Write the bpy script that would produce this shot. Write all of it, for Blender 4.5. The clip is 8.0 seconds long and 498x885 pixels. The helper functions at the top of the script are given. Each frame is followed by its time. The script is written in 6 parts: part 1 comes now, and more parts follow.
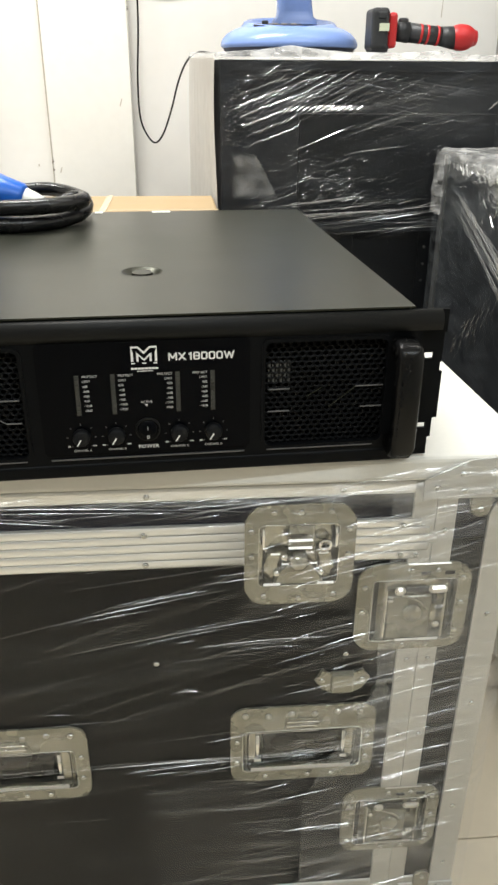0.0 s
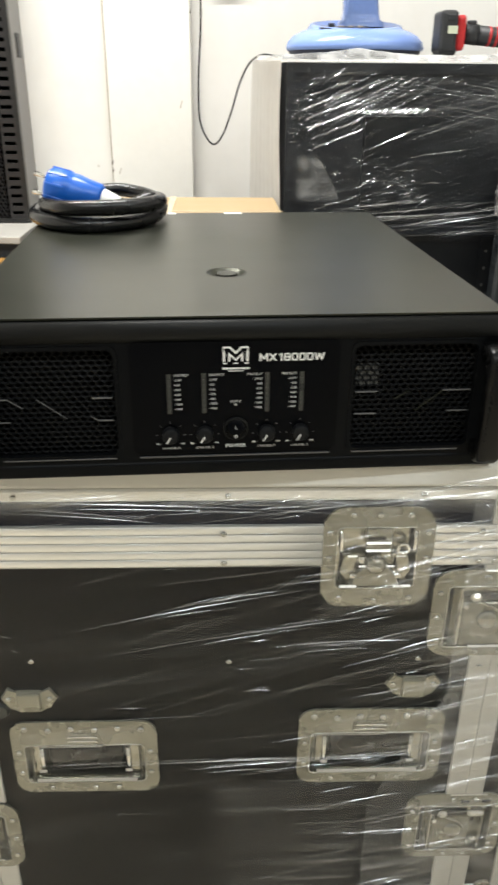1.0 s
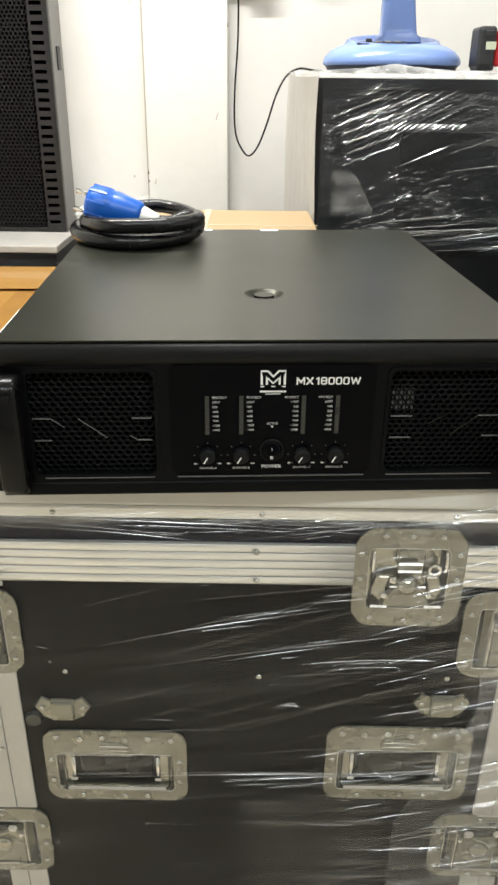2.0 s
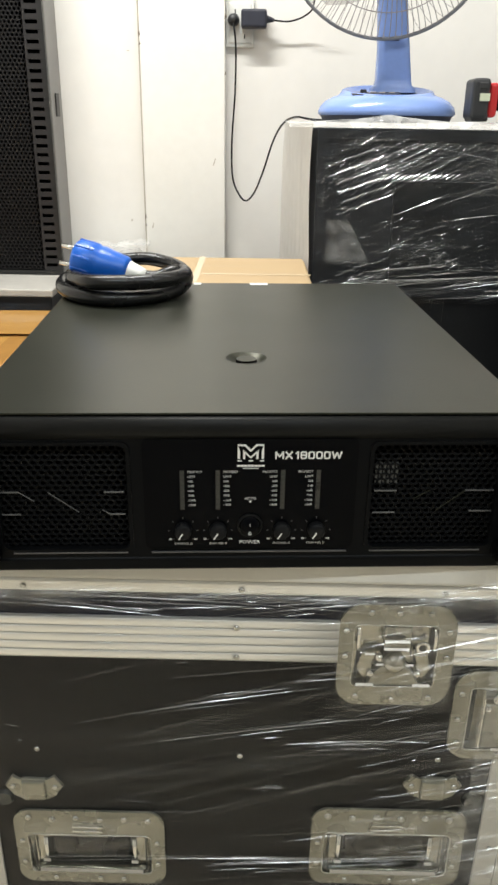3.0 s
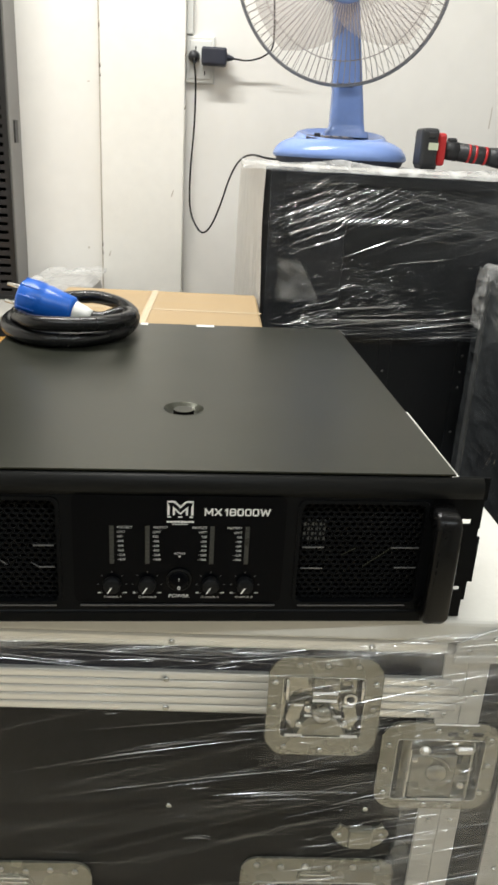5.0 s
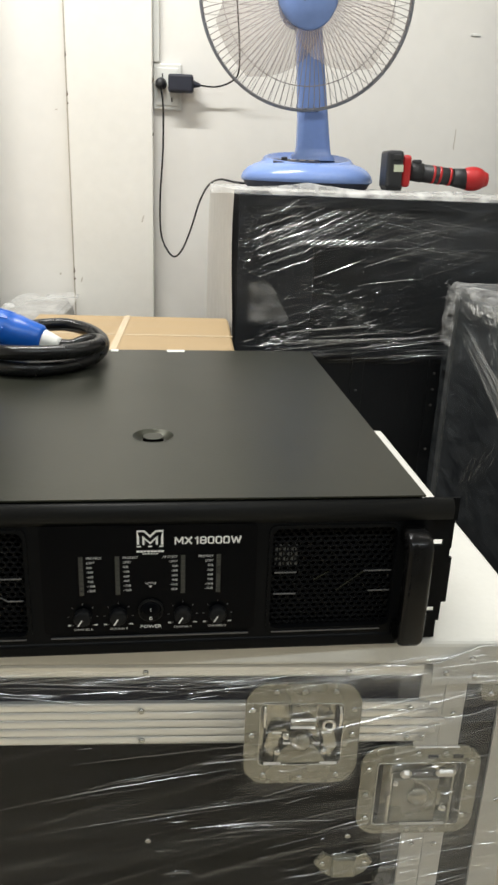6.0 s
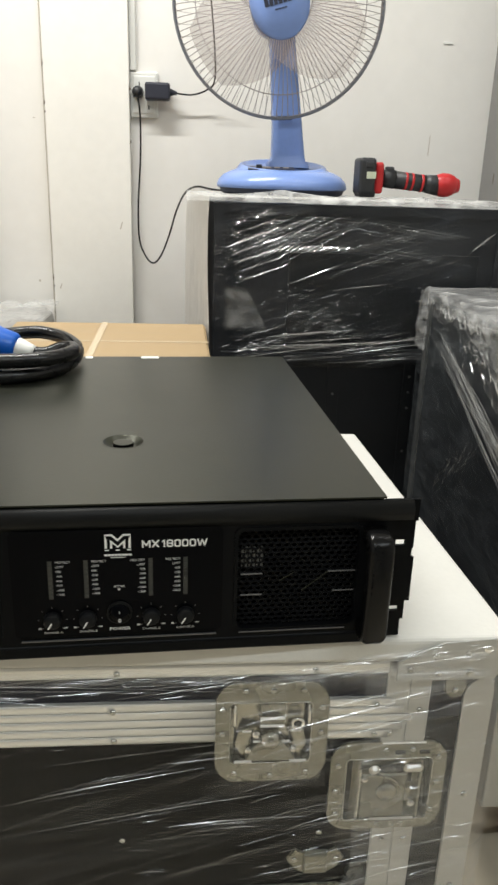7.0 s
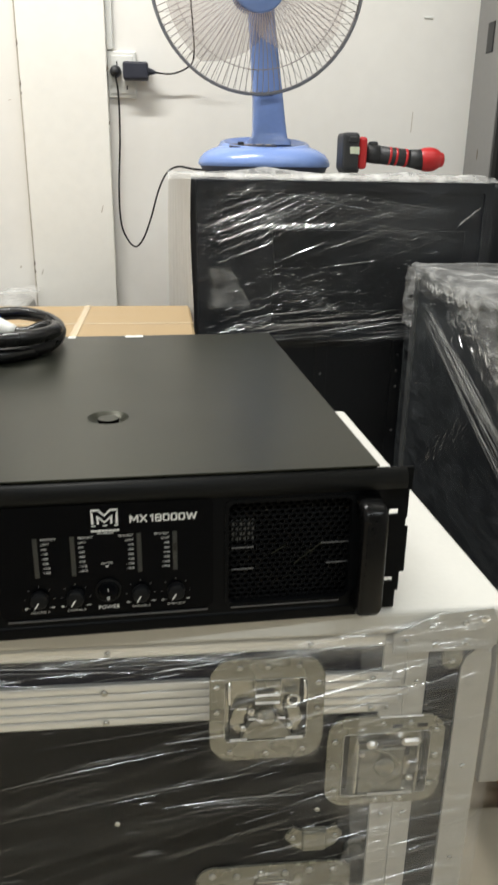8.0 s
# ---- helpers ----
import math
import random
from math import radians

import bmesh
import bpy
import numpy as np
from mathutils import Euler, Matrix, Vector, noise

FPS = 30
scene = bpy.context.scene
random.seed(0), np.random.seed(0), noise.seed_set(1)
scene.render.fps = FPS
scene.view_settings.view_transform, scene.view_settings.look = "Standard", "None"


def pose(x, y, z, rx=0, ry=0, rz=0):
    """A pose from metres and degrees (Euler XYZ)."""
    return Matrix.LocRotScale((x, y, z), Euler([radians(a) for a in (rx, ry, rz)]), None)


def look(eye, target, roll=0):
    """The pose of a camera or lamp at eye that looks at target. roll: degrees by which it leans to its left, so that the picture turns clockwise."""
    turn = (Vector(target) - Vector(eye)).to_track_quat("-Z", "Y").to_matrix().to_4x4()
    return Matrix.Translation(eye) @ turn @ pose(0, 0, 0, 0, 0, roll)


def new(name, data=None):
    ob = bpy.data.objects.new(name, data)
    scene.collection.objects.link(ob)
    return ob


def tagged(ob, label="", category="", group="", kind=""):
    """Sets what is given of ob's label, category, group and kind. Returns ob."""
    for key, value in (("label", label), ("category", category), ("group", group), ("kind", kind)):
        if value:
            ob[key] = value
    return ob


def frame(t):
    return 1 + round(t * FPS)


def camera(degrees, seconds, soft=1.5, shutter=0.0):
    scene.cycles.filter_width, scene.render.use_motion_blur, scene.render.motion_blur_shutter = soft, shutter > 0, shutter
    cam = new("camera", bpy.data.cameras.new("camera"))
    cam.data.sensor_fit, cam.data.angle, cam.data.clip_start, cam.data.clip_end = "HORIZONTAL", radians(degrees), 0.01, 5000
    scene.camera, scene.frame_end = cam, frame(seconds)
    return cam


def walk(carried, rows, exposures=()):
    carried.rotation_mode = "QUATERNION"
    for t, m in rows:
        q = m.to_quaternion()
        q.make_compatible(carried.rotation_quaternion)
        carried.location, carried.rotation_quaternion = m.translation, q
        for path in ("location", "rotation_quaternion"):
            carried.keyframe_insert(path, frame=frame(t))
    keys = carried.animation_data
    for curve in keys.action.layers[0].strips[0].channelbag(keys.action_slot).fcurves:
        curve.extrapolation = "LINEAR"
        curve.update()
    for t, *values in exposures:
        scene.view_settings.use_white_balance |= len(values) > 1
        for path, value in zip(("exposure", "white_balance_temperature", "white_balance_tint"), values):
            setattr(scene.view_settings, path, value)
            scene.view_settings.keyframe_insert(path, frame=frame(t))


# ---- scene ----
cam = camera(36.5, 8.0, soft=2.6, shutter=0.4)
PATH = [
    (0, (0.035, -0.593, 1.085), (0.183, 1.203, 0.216), 0.4),
    (0.5, (0.026, -0.596, 1.087), (0.166, 1.197, 0.213), -0.1),
    (1, (-0.008, -0.595, 1.086), (0.048, 1.207, 0.22), 0.5),
    (1.2, (-0.017, -0.6, 1.097), (0.004, 1.203, 0.233), 0.8),
    (2.3, (-0.015, -0.596, 1.107), (-0.041, 1.216, 0.261), 0.8),
    (2.5, (-0.01, -0.585, 1.112), (-0.047, 1.234, 0.28), 1.0),
    (3, (0.004, -0.561, 1.125), (-0.02, 1.28, 0.344), 0.8),
    (3.5, (0.0, -0.542, 1.139), (-0.059, 1.298, 0.356), 1.1),
    (4, (0.0, -0.538, 1.153), (-0.034, 1.296, 0.356), 2.2),
    (4.5, (0.012, -0.543, 1.155), (0.022, 1.294, 0.364), 3.2),
    (5, (0.027, -0.558, 1.157), (0.105, 1.302, 0.426), 3.2),
    (5.2, (0.029, -0.555, 1.158), (0.12, 1.311, 0.443), 2.9),
    (6.3, (0.039, -0.554, 1.165), (0.183, 1.327, 0.5), 2.0),
    (6.5, (0.041, -0.56, 1.168), (0.194, 1.323, 0.511), 1.9),
    (7, (0.053, -0.569, 1.167), (0.217, 1.309, 0.499), 1.9),
    (7.5, (0.064, -0.549, 1.168), (0.272, 1.327, 0.506), 1.7),
    (8, (0.054, -0.559, 1.147), (0.249, 1.307, 0.453), 0.9),
]
walk(cam, [(t, look(eye, target, roll)) for t, eye, target, roll in PATH], [(0.0, 0.14), (1.0, 0.20), (2.5, 0.10), (3.5, -0.13), (4.5, -0.15), (6.5, -0.38), (8.0, -0.36)])

# ---- light ----
world = bpy.data.worlds.new("world")
world.use_nodes = True
world.node_tree.nodes["Background"].inputs[0].default_value = (0.9, 0.95, 1.0, 1)
world.node_tree.nodes["Background"].inputs[1].default_value = 0.05
scene.world = world
scene.view_settings.exposure = 0.0


def tube_lamp(x, y, along, power, color):
    data = bpy.data.lights.new("tube_light", "AREA")
    data.shape, data.size, data.size_y, data.energy = "RECTANGLE", 1.2, 0.05, power
    data.color = color
    ob = new("tube_light", data)
    ob.matrix_basis = pose(x, y, 2.70, 0, 0, 90 if along == "y" else 0)
    return ob


WARM_TUBE, COOL_TUBE = (1.0, 0.995, 0.965), (0.90, 0.97, 1.0)
LAMPS = [(-0.55, 0.75, "x", 60, WARM_TUBE), (1.05, 0.45, "x", 9, WARM_TUBE), (-0.55, -1.3, "x", 20, COOL_TUBE), (1.05, -1.3, "x", 24, COOL_TUBE)]
for lx, ly, la, lp, lc in LAMPS:
    tube_lamp(lx, ly, la, lp, lc)

# ---- materials ----


def nodes_of(m):
    return m.node_tree.nodes, m.node_tree.links


def mat(name, color, rough=0.5, metal=0.0, vary=0.12, scale=6.0, fine=60.0, bump=0.1, stretch=(1, 1, 1), spec=0.5, alpha=1.0, coat=0.0, rvary=0.12, rand=0.0):
    """Painted, plastic or metal surface: colour and gloss vary at two scales, with a fine relief."""
    m = bpy.data.materials.new(name)
    m.use_nodes = True
    n, l = nodes_of(m)
    b = n["Principled BSDF"]
    tc = n.new("ShaderNodeTexCoord")
    mp = n.new("ShaderNodeMapping")
    mp.inputs["Scale"].default_value = stretch
    l.new(tc.outputs["Object"], mp.inputs["Vector"])
    big = n.new("ShaderNodeTexNoise")
    big.inputs["Scale"].default_value = scale
    big.inputs["Detail"].default_value = 5
    small = n.new("ShaderNodeTexNoise")
    small.inputs["Scale"].default_value = fine
    small.inputs["Detail"].default_value = 3
    l.new(mp.outputs[0], big.inputs["Vector"])
    l.new(mp.outputs[0], small.inputs["Vector"])
    add = n.new("ShaderNodeMath")
    add.operation = "MULTIPLY_ADD"
    l.new(small.outputs["Fac"], add.inputs[0])
    add.inputs[1].default_value = 0.5
    half = n.new("ShaderNodeMath")
    half.operation = "MULTIPLY"
    l.new(big.outputs["Fac"], half.inputs[0])
    half.inputs[1].default_value = 0.7
    l.new(half.outputs[0], add.inputs[2])
    if rand:
        oi = n.new("ShaderNodeObjectInfo")
        radd = n.new("ShaderNodeMath")
        radd.operation = "MULTIPLY_ADD"
        l.new(oi.outputs["Random"], radd.inputs[0])
        radd.inputs[1].default_value = rand
        l.new(add.outputs[0], radd.inputs[2])
        add = radd
    ramp = n.new("ShaderNodeMapRange")
    ramp.inputs["From Min"].default_value = 0.25
    ramp.inputs["From Max"].default_value = 0.95
    ramp.inputs["To Min"].default_value = 1 - vary
    ramp.inputs["To Max"].default_value = 1 + vary
    l.new(add.outputs[0], ramp.inputs["Value"])
    mul = n.new("ShaderNodeMix")
    mul.data_type, mul.blend_type = "RGBA", "MULTIPLY"
    mul.inputs["Factor"].default_value = 1.0
    mul.inputs["A"].default_value = (*color, 1)
    l.new(ramp.outputs[0], mul.inputs["B"])
    l.new(mul.outputs["Result"], b.inputs["Base Color"])
    rr = n.new("ShaderNodeMapRange")
    rr.inputs["From Min"].default_value = 0.3
    rr.inputs["From Max"].default_value = 0.8
    rr.inputs["To Min"].default_value = max(0.02, rough - rvary * rough)
    rr.inputs["To Max"].default_value = min(1.0, rough + rvary * rough)
    l.new(big.outputs["Fac"], rr.inputs["Value"])
    l.new(rr.outputs[0], b.inputs["Roughness"])
    b.inputs["Metallic"].default_value = metal
    b.inputs["Specular IOR Level"].default_value = spec
    b.inputs["Coat Weight"].default_value = coat
    b.inputs["Alpha"].default_value = alpha
    if bump:
        bp = n.new("ShaderNodeBump")
        bp.inputs["Strength"].default_value = bump
        bp.inputs["Distance"].default_value = 0.002
        l.new(add.outputs[0], bp.inputs["Height"])
        l.new(bp.outputs[0], b.inputs["Normal"])
    return m


def film(name, gloss=0.1, haze=0.05, rough=0.15, stretch=(3, 3, 30), strength=0.6, turn=0.0, tint=(0.88, 0.88, 0.855), hscale=9.0, streak=0.0, detail=2.0, rise=0.012, fine=0.0, fscale=(2, 4, 110), fturn=None, fade=0.0):
    """Clear stretch film: see-through, with a wrinkled gloss, fine drawn creases in patches and a milky haze where layers lie over each other."""
    m = bpy.data.materials.new(name)
    m.use_nodes = True
    n, l = nodes_of(m)
    n.remove(n["Principled BSDF"])
    out = n["Material Output"]
    tc = n.new("ShaderNodeTexCoord")
    rot = n.new("ShaderNodeMapping")
    rot.inputs["Rotation"].default_value = (0, radians(turn), 0)
    l.new(tc.outputs["Object"], rot.inputs["Vector"])
    mp = n.new("ShaderNodeMapping")
    mp.inputs["Scale"].default_value = stretch
    l.new(rot.outputs[0], mp.inputs["Vector"])
    wr = n.new("ShaderNodeTexNoise")
    wr.inputs["Scale"].default_value = 3.0
    wr.inputs["Detail"].default_value = detail
    wr.inputs["Roughness"].default_value = 0.5
    wr.inputs["Distortion"].default_value = 0.4
    l.new(mp.outputs[0], wr.inputs["Vector"])
    bp = n.new("ShaderNodeBump")
    bp.inputs["Strength"].default_value = strength
    bp.inputs["Distance"].default_value = rise
    l.new(wr.outputs["Fac"], bp.inputs["Height"])
    if fine:
        frot = n.new("ShaderNodeMapping")
        frot.inputs["Rotation"].default_value = (0, radians(turn if fturn is None else fturn), 0)
        l.new(tc.outputs["Object"], frot.inputs["Vector"])
        fmp = n.new("ShaderNodeMapping")
        fmp.inputs["Scale"].default_value = fscale
        l.new(frot.outputs[0], fmp.inputs["Vector"])
        fn = n.new("ShaderNodeTexNoise")
        fn.inputs["Scale"].default_value = 3.0
        fn.inputs["Detail"].default_value = 3.0
        fn.inputs["Distortion"].default_value = 0.25
        l.new(fmp.outputs[0], fn.inputs["Vector"])
        where = n.new("ShaderNodeTexNoise")
        where.inputs["Scale"].default_value = hscale * 1.6
        where.inputs["Detail"].default_value = 3.0
        l.new(rot.outputs[0], where.inputs["Vector"])
        wm = n.new("ShaderNodeMapRange")
        wm.interpolation_type = "SMOOTHSTEP"
        wm.inputs["From Min"].default_value = 0.42
        wm.inputs["From Max"].default_value = 0.62
        l.new(where.outputs["Fac"], wm.inputs["Value"])
        fh = n.new("ShaderNodeMath")
        fh.operation = "MULTIPLY"
        l.new(fn.outputs["Fac"], fh.inputs[0])
        l.new(wm.outputs[0], fh.inputs[1])
        bp2 = n.new("ShaderNodeBump")
        bp2.inputs["Strength"].default_value = 1.0
        bp2.inputs["Distance"].default_value = fine
        l.new(fh.outputs[0], bp2.inputs["Height"])
        l.new(bp.outputs[0], bp2.inputs["Normal"])
        bp = bp2
    tr = n.new("ShaderNodeBsdfTransparent")
    gl = n.new("ShaderNodeBsdfGlossy")
    gl.inputs["Roughness"].default_value = rough
    l.new(bp.outputs[0], gl.inputs["Normal"])
    df = n.new("ShaderNodeBsdfDiffuse")
    df.inputs["Color"].default_value = (*tint, 1)
    l.new(bp.outputs[0], df.inputs["Normal"])
    m1 = n.new("ShaderNodeMixShader")
    m1.inputs[0].default_value = gloss
    l.new(tr.outputs[0], m1.inputs[1])
    l.new(gl.outputs[0], m1.inputs[2])
    cloud = n.new("ShaderNodeTexNoise")
    cloud.inputs["Scale"].default_value = hscale
    cloud.inputs["Detail"].default_value = 4
    l.new(tc.outputs["Object"], cloud.inputs["Vector"])
    mm = n.new("ShaderNodeMath")
    mm.operation = "MULTIPLY"
    l.new(cloud.outputs["Fac"], mm.inputs[0])
    l.new(wr.outputs["Fac"], mm.inputs[1])
    mr = n.new("ShaderNodeMapRange")
    mr.inputs["From Min"].default_value = 0.12
    mr.inputs["From Max"].default_value = 0.42
    mr.inputs["To Min"].default_value = haze * 0.2
    mr.inputs["To Max"].default_value = haze * 2.0
    l.new(mm.outputs[0], mr.inputs["Value"])
    band = n.new("ShaderNodeMapRange")
    band.interpolation_type = "SMOOTHSTEP"
    band.inputs["From Min"].default_value = 0.50
    band.inputs["From Max"].default_value = 0.74
    band.inputs["To Max"].default_value = streak
    l.new(wr.outputs["Fac"], band.inputs["Value"])
    patch = n.new("ShaderNodeMapRange")
    patch.interpolation_type = "SMOOTHSTEP"
    patch.inputs["From Min"].default_value = 0.38
    patch.inputs["From Max"].default_value = 0.66
    l.new(cloud.outputs["Fac"], patch.inputs["Value"])
    sb = n.new("ShaderNodeMath")
    sb.operation = "MULTIPLY_ADD"
    l.new(band.outputs[0], sb.inputs[0])
    l.new(patch.outputs[0], sb.inputs[1])
    l.new(mr.outputs[0], sb.inputs[2])
    mr = sb
    m2 = n.new("ShaderNodeMixShader")
    l.new(mr.outputs[0], m2.inputs[0])
    l.new(m1.outputs[0], m2.inputs[1])
    l.new(df.outputs[0], m2.inputs[2])
    if fade:
        sep = n.new("ShaderNodeSeparateXYZ")
        l.new(tc.outputs["Generated"], sep.inputs[0])
        near = []
        for axis in ("X", "Z"):
            away = n.new("ShaderNodeMath")
            away.operation = "PINGPONG"
            l.new(sep.outputs[axis], away.inputs[0])
            away.inputs[1].default_value = 0.5
            near.append(away)
        least = n.new("ShaderNodeMath")
        least.operation = "MINIMUM"
        l.new(near[0].outputs[0], least.inputs[0])
        l.new(near[1].outputs[0], least.inputs[1])
        ragged = n.new("ShaderNodeMath")
        ragged.operation = "MULTIPLY_ADD"
        l.new(cloud.outputs["Fac"], ragged.inputs[0])
        ragged.inputs[1].default_value = -fade
        l.new(least.outputs[0], ragged.inputs[2])
        thin = n.new("ShaderNodeMapRange")
        thin.interpolation_type = "SMOOTHSTEP"
        thin.inputs["From Min"].default_value = -0.4 * fade
        thin.inputs["From Max"].default_value = 0.15
        l.new(ragged.outputs[0], thin.inputs["Value"])
        m3 = n.new("ShaderNodeMixShader")
        l.new(thin.outputs[0], m3.inputs[0])
        l.new(tr.outputs[0], m3.inputs[1])
        l.new(m2.outputs[0], m3.inputs[2])
        m2 = m3
    l.new(m2.outputs[0], out.inputs["Surface"])
    return m


WALL = mat("wall_paint", (0.81, 0.79, 0.745), 0.55, vary=0.05, scale=2.5, fine=25, bump=0.15)
PANEL_WHITE = mat("panel_paint", (0.83, 0.81, 0.755), 0.45, vary=0.05, scale=3, fine=40, bump=0.1)
CHIP = mat("chipped_paint", (0.16, 0.13, 0.10), 0.8)
CEIL = mat("ceiling_paint", (0.82, 0.82, 0.80), 0.7, vary=0.04)
TILE = mat("floor_tile", (0.62, 0.545, 0.42), 0.16, vary=0.08, scale=4, fine=30, bump=0.02, rand=0.15)
GROUT = mat("grout", (0.54, 0.47, 0.36), 0.7)
RIVET_STEEL = mat("rivet_steel", (0.48, 0.48, 0.45), 0.28, 0.9, vary=0.1)
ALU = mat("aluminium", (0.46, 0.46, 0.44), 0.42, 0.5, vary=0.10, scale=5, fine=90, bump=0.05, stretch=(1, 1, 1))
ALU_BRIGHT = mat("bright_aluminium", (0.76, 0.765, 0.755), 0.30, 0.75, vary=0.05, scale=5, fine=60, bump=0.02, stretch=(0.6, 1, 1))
ZINC = mat("zinc_plate", (0.245, 0.238, 0.195), 0.28, 0.55, vary=0.2, scale=24, fine=90, bump=0.25)
CHROME = mat("chromed_steel", (0.78, 0.78, 0.76), 0.10, 1.0, vary=0.05, scale=20, fine=90, bump=0.03)
# pale metal for the added highlight bars, and for the latch tongues
GLINT_METAL = mat("glint_metal", (0.74, 0.73, 0.70), 0.30, 1.0, vary=0.05, bump=0)
PAN = mat("pressed_pan", (0.36, 0.355, 0.31), 0.13, 0.92, vary=0.2, scale=45, fine=90, bump=0.8)
DARKHOLE = mat("recess_dark", (0.015, 0.015, 0.016), 0.5)
PLY = mat("black_laminate", (0.0076, 0.0073, 0.0073), 0.42, vary=0.12, scale=9, fine=90, bump=0, spec=0.18)
LID_PLY = mat("lid_laminate", (0.013, 0.014, 0.021), 0.40, vary=0.25, scale=9, fine=260, bump=0.25, spec=0.25)
FOAM = mat("white_foam", (0.64, 0.625, 0.575), 0.85, vary=0.04, scale=12, fine=180, bump=0.25)
AMP_COVER = mat("powder_coat_black", (0.016, 0.017, 0.0125), 0.33, vary=0.15, scale=5, fine=500, bump=0.10, spec=0.43)
AMP_COVER.node_tree.nodes["Principled BSDF"].inputs["Specular Tint"].default_value = (1.0, 1.0, 0.80, 1)
AMP_HANDLE = mat("handle_black", (0.0045, 0.0045, 0.0045), 0.24, vary=0.15, scale=8, fine=300, bump=0.03, spec=0.17)
DULL_EDGE = mat("dull_edge", (0.075, 0.077, 0.075), 0.45, 0.3, vary=0.15)
GRILLE_TRIM = mat("grille_trim", (0.14, 0.14, 0.14), 0.4, 0.3, vary=0.2)
KNOB = mat("knob_black", (0.0075, 0.0078, 0.0085), 0.5, spec=0.12)
AMP_RIM = mat("rim_black", (0.0070, 0.0073, 0.0070), 0.5, vary=0.15, scale=8, fine=300, bump=0.06, spec=0.14)
AMP_FACE = mat("satin_black", (0.0036, 0.0040, 0.0046), 0.42, vary=0.15, scale=8, fine=300, bump=0.06, spec=0.07)
AMP_GLOSS = mat("gloss_black", (0.0016, 0.0019, 0.0027), 0.25, vary=0.15, scale=8, fine=200, bump=0.01, spec=0.06)
MESH_BLACK = mat("mesh_black", (0.0042, 0.0044, 0.0048), 0.32, vary=0.3, scale=20, fine=200, bump=0.02, spec=0.075)
SPK_GRILLE = mat("speaker_grille", (0.0095, 0.0105, 0.0120), 0.5, vary=0.3, scale=30, fine=240, bump=0.3, spec=0.2)
FILTER_SHADE = mat("filter_and_shade_black", (0.0012, 0.0012, 0.0012), 0.9, spec=0.02)
PRINT = mat("white_print", (0.78, 0.78, 0.76), 0.5, vary=0.05, bump=0)
PRINT_DIM = mat("grey_print", (0.58, 0.58, 0.57), 0.5, vary=0.1, bump=0)
TICK_DIM = mat("dim_print", (0.10, 0.10, 0.10), 0.5, vary=0.1, bump=0)
LED_OFF = mat("led_lens", (0.034, 0.036, 0.032), 0.3, vary=0.2, scale=60)
GROOVE = mat("bare_edge", (0.13, 0.13, 0.135), 0.35, 0.5, vary=0.2)
RUBBER = mat("black_rubber", (0.007, 0.007, 0.0075), 0.27, vary=0.2, scale=20, fine=300, bump=0.06, spec=0.35)
BLUE_PLUG = mat("blue_plastic", (0.006, 0.105, 0.50), 0.34, vary=0.12, scale=30, fine=200, bump=0.04)
WHITE_PLASTIC = mat("white_plastic", (0.76, 0.76, 0.72), 0.4, vary=0.06, scale=20)
KRAFT = mat("kraft_cardboard", (0.385, 0.275, 0.15), 0.7, vary=0.10, scale=5, fine=140, bump=0.15, stretch=(1, 6, 1))
ORANGE_BOX = mat("taped_cardboard", (0.46, 0.25, 0.070), 0.22, vary=0.14, scale=4, fine=60, bump=0.2, stretch=(1, 5, 1), coat=0.4)
TAPE_GLOSS = mat("brown_tape", (0.40, 0.21, 0.06), 0.12, vary=0.12, scale=14, fine=60, bump=0.3, coat=0.5)
TAPE = mat("packing_tape", (0.58, 0.46, 0.30), 0.25, vary=0.08, scale=10)
CABINET = mat("cabinet_black", (0.0150, 0.0165, 0.0190), 0.45, vary=0.25, scale=10, fine=240, bump=0.3, spec=0.25)
FAN_BLUE = mat("fan_blue", (0.205, 0.31, 0.63), 0.26, vary=0.07, scale=8, fine=120, bump=0.03)
FAN_DARK = mat("fan_dark_blue", (0.018, 0.022, 0.042), 0.5)
SLOT_STRIP = mat("slotted_steel", (0.024, 0.0225, 0.023), 0.42, vary=0.15, scale=12, fine=200, bump=0.02, spec=0.35)
MESH_CAB = mat("perforated_black", (0.009, 0.0085, 0.009), 0.4, vary=0.2, scale=20, fine=200, bump=0.02, spec=0.22)
RING_GREY = mat("coated_ring", (0.20, 0.21, 0.235), 0.4, 0.2, vary=0.1)
WIRE_GREY = mat("coated_wire", (0.33, 0.30, 0.29), 0.4, 0.3, vary=0.15)
BLADE = mat("tinted_blade", (0.58, 0.47, 0.42), 0.25, vary=0.08, alpha=0.38)
TOOL_BLACK = mat("tool_black", (0.020, 0.021, 0.023), 0.5, vary=0.2, scale=30, fine=300)
TOOL_RED = mat("tool_red", (0.50, 0.020, 0.022), 0.4, vary=0.1, scale=30, fine=200)
LABEL_PALE = mat("pale_label", (0.62, 0.66, 0.50), 0.5)
RACK_BLACK = mat("rack_black", (0.012, 0.012, 0.012), 0.4, vary=0.2, scale=10)
RACK_GREY = mat("rack_grey", (0.25, 0.245, 0.235), 0.4, 0.2, vary=0.08, scale=5)
ADAPTER = mat("adapter_black", (0.02, 0.022, 0.035), 0.45)
ORANGE_PLASTIC = mat("orange_plastic", (0.72, 0.33, 0.03), 0.4)
LAMP_WHITE = mat("lamp_housing", (0.8, 0.8, 0.8), 0.4)
FILM_RIPPLE = film("rippled_film", 0.014, 0.030, 0.10, (0.8, 4, 34), 1.0, 2, streak=0.17, hscale=5, fade=0.24)
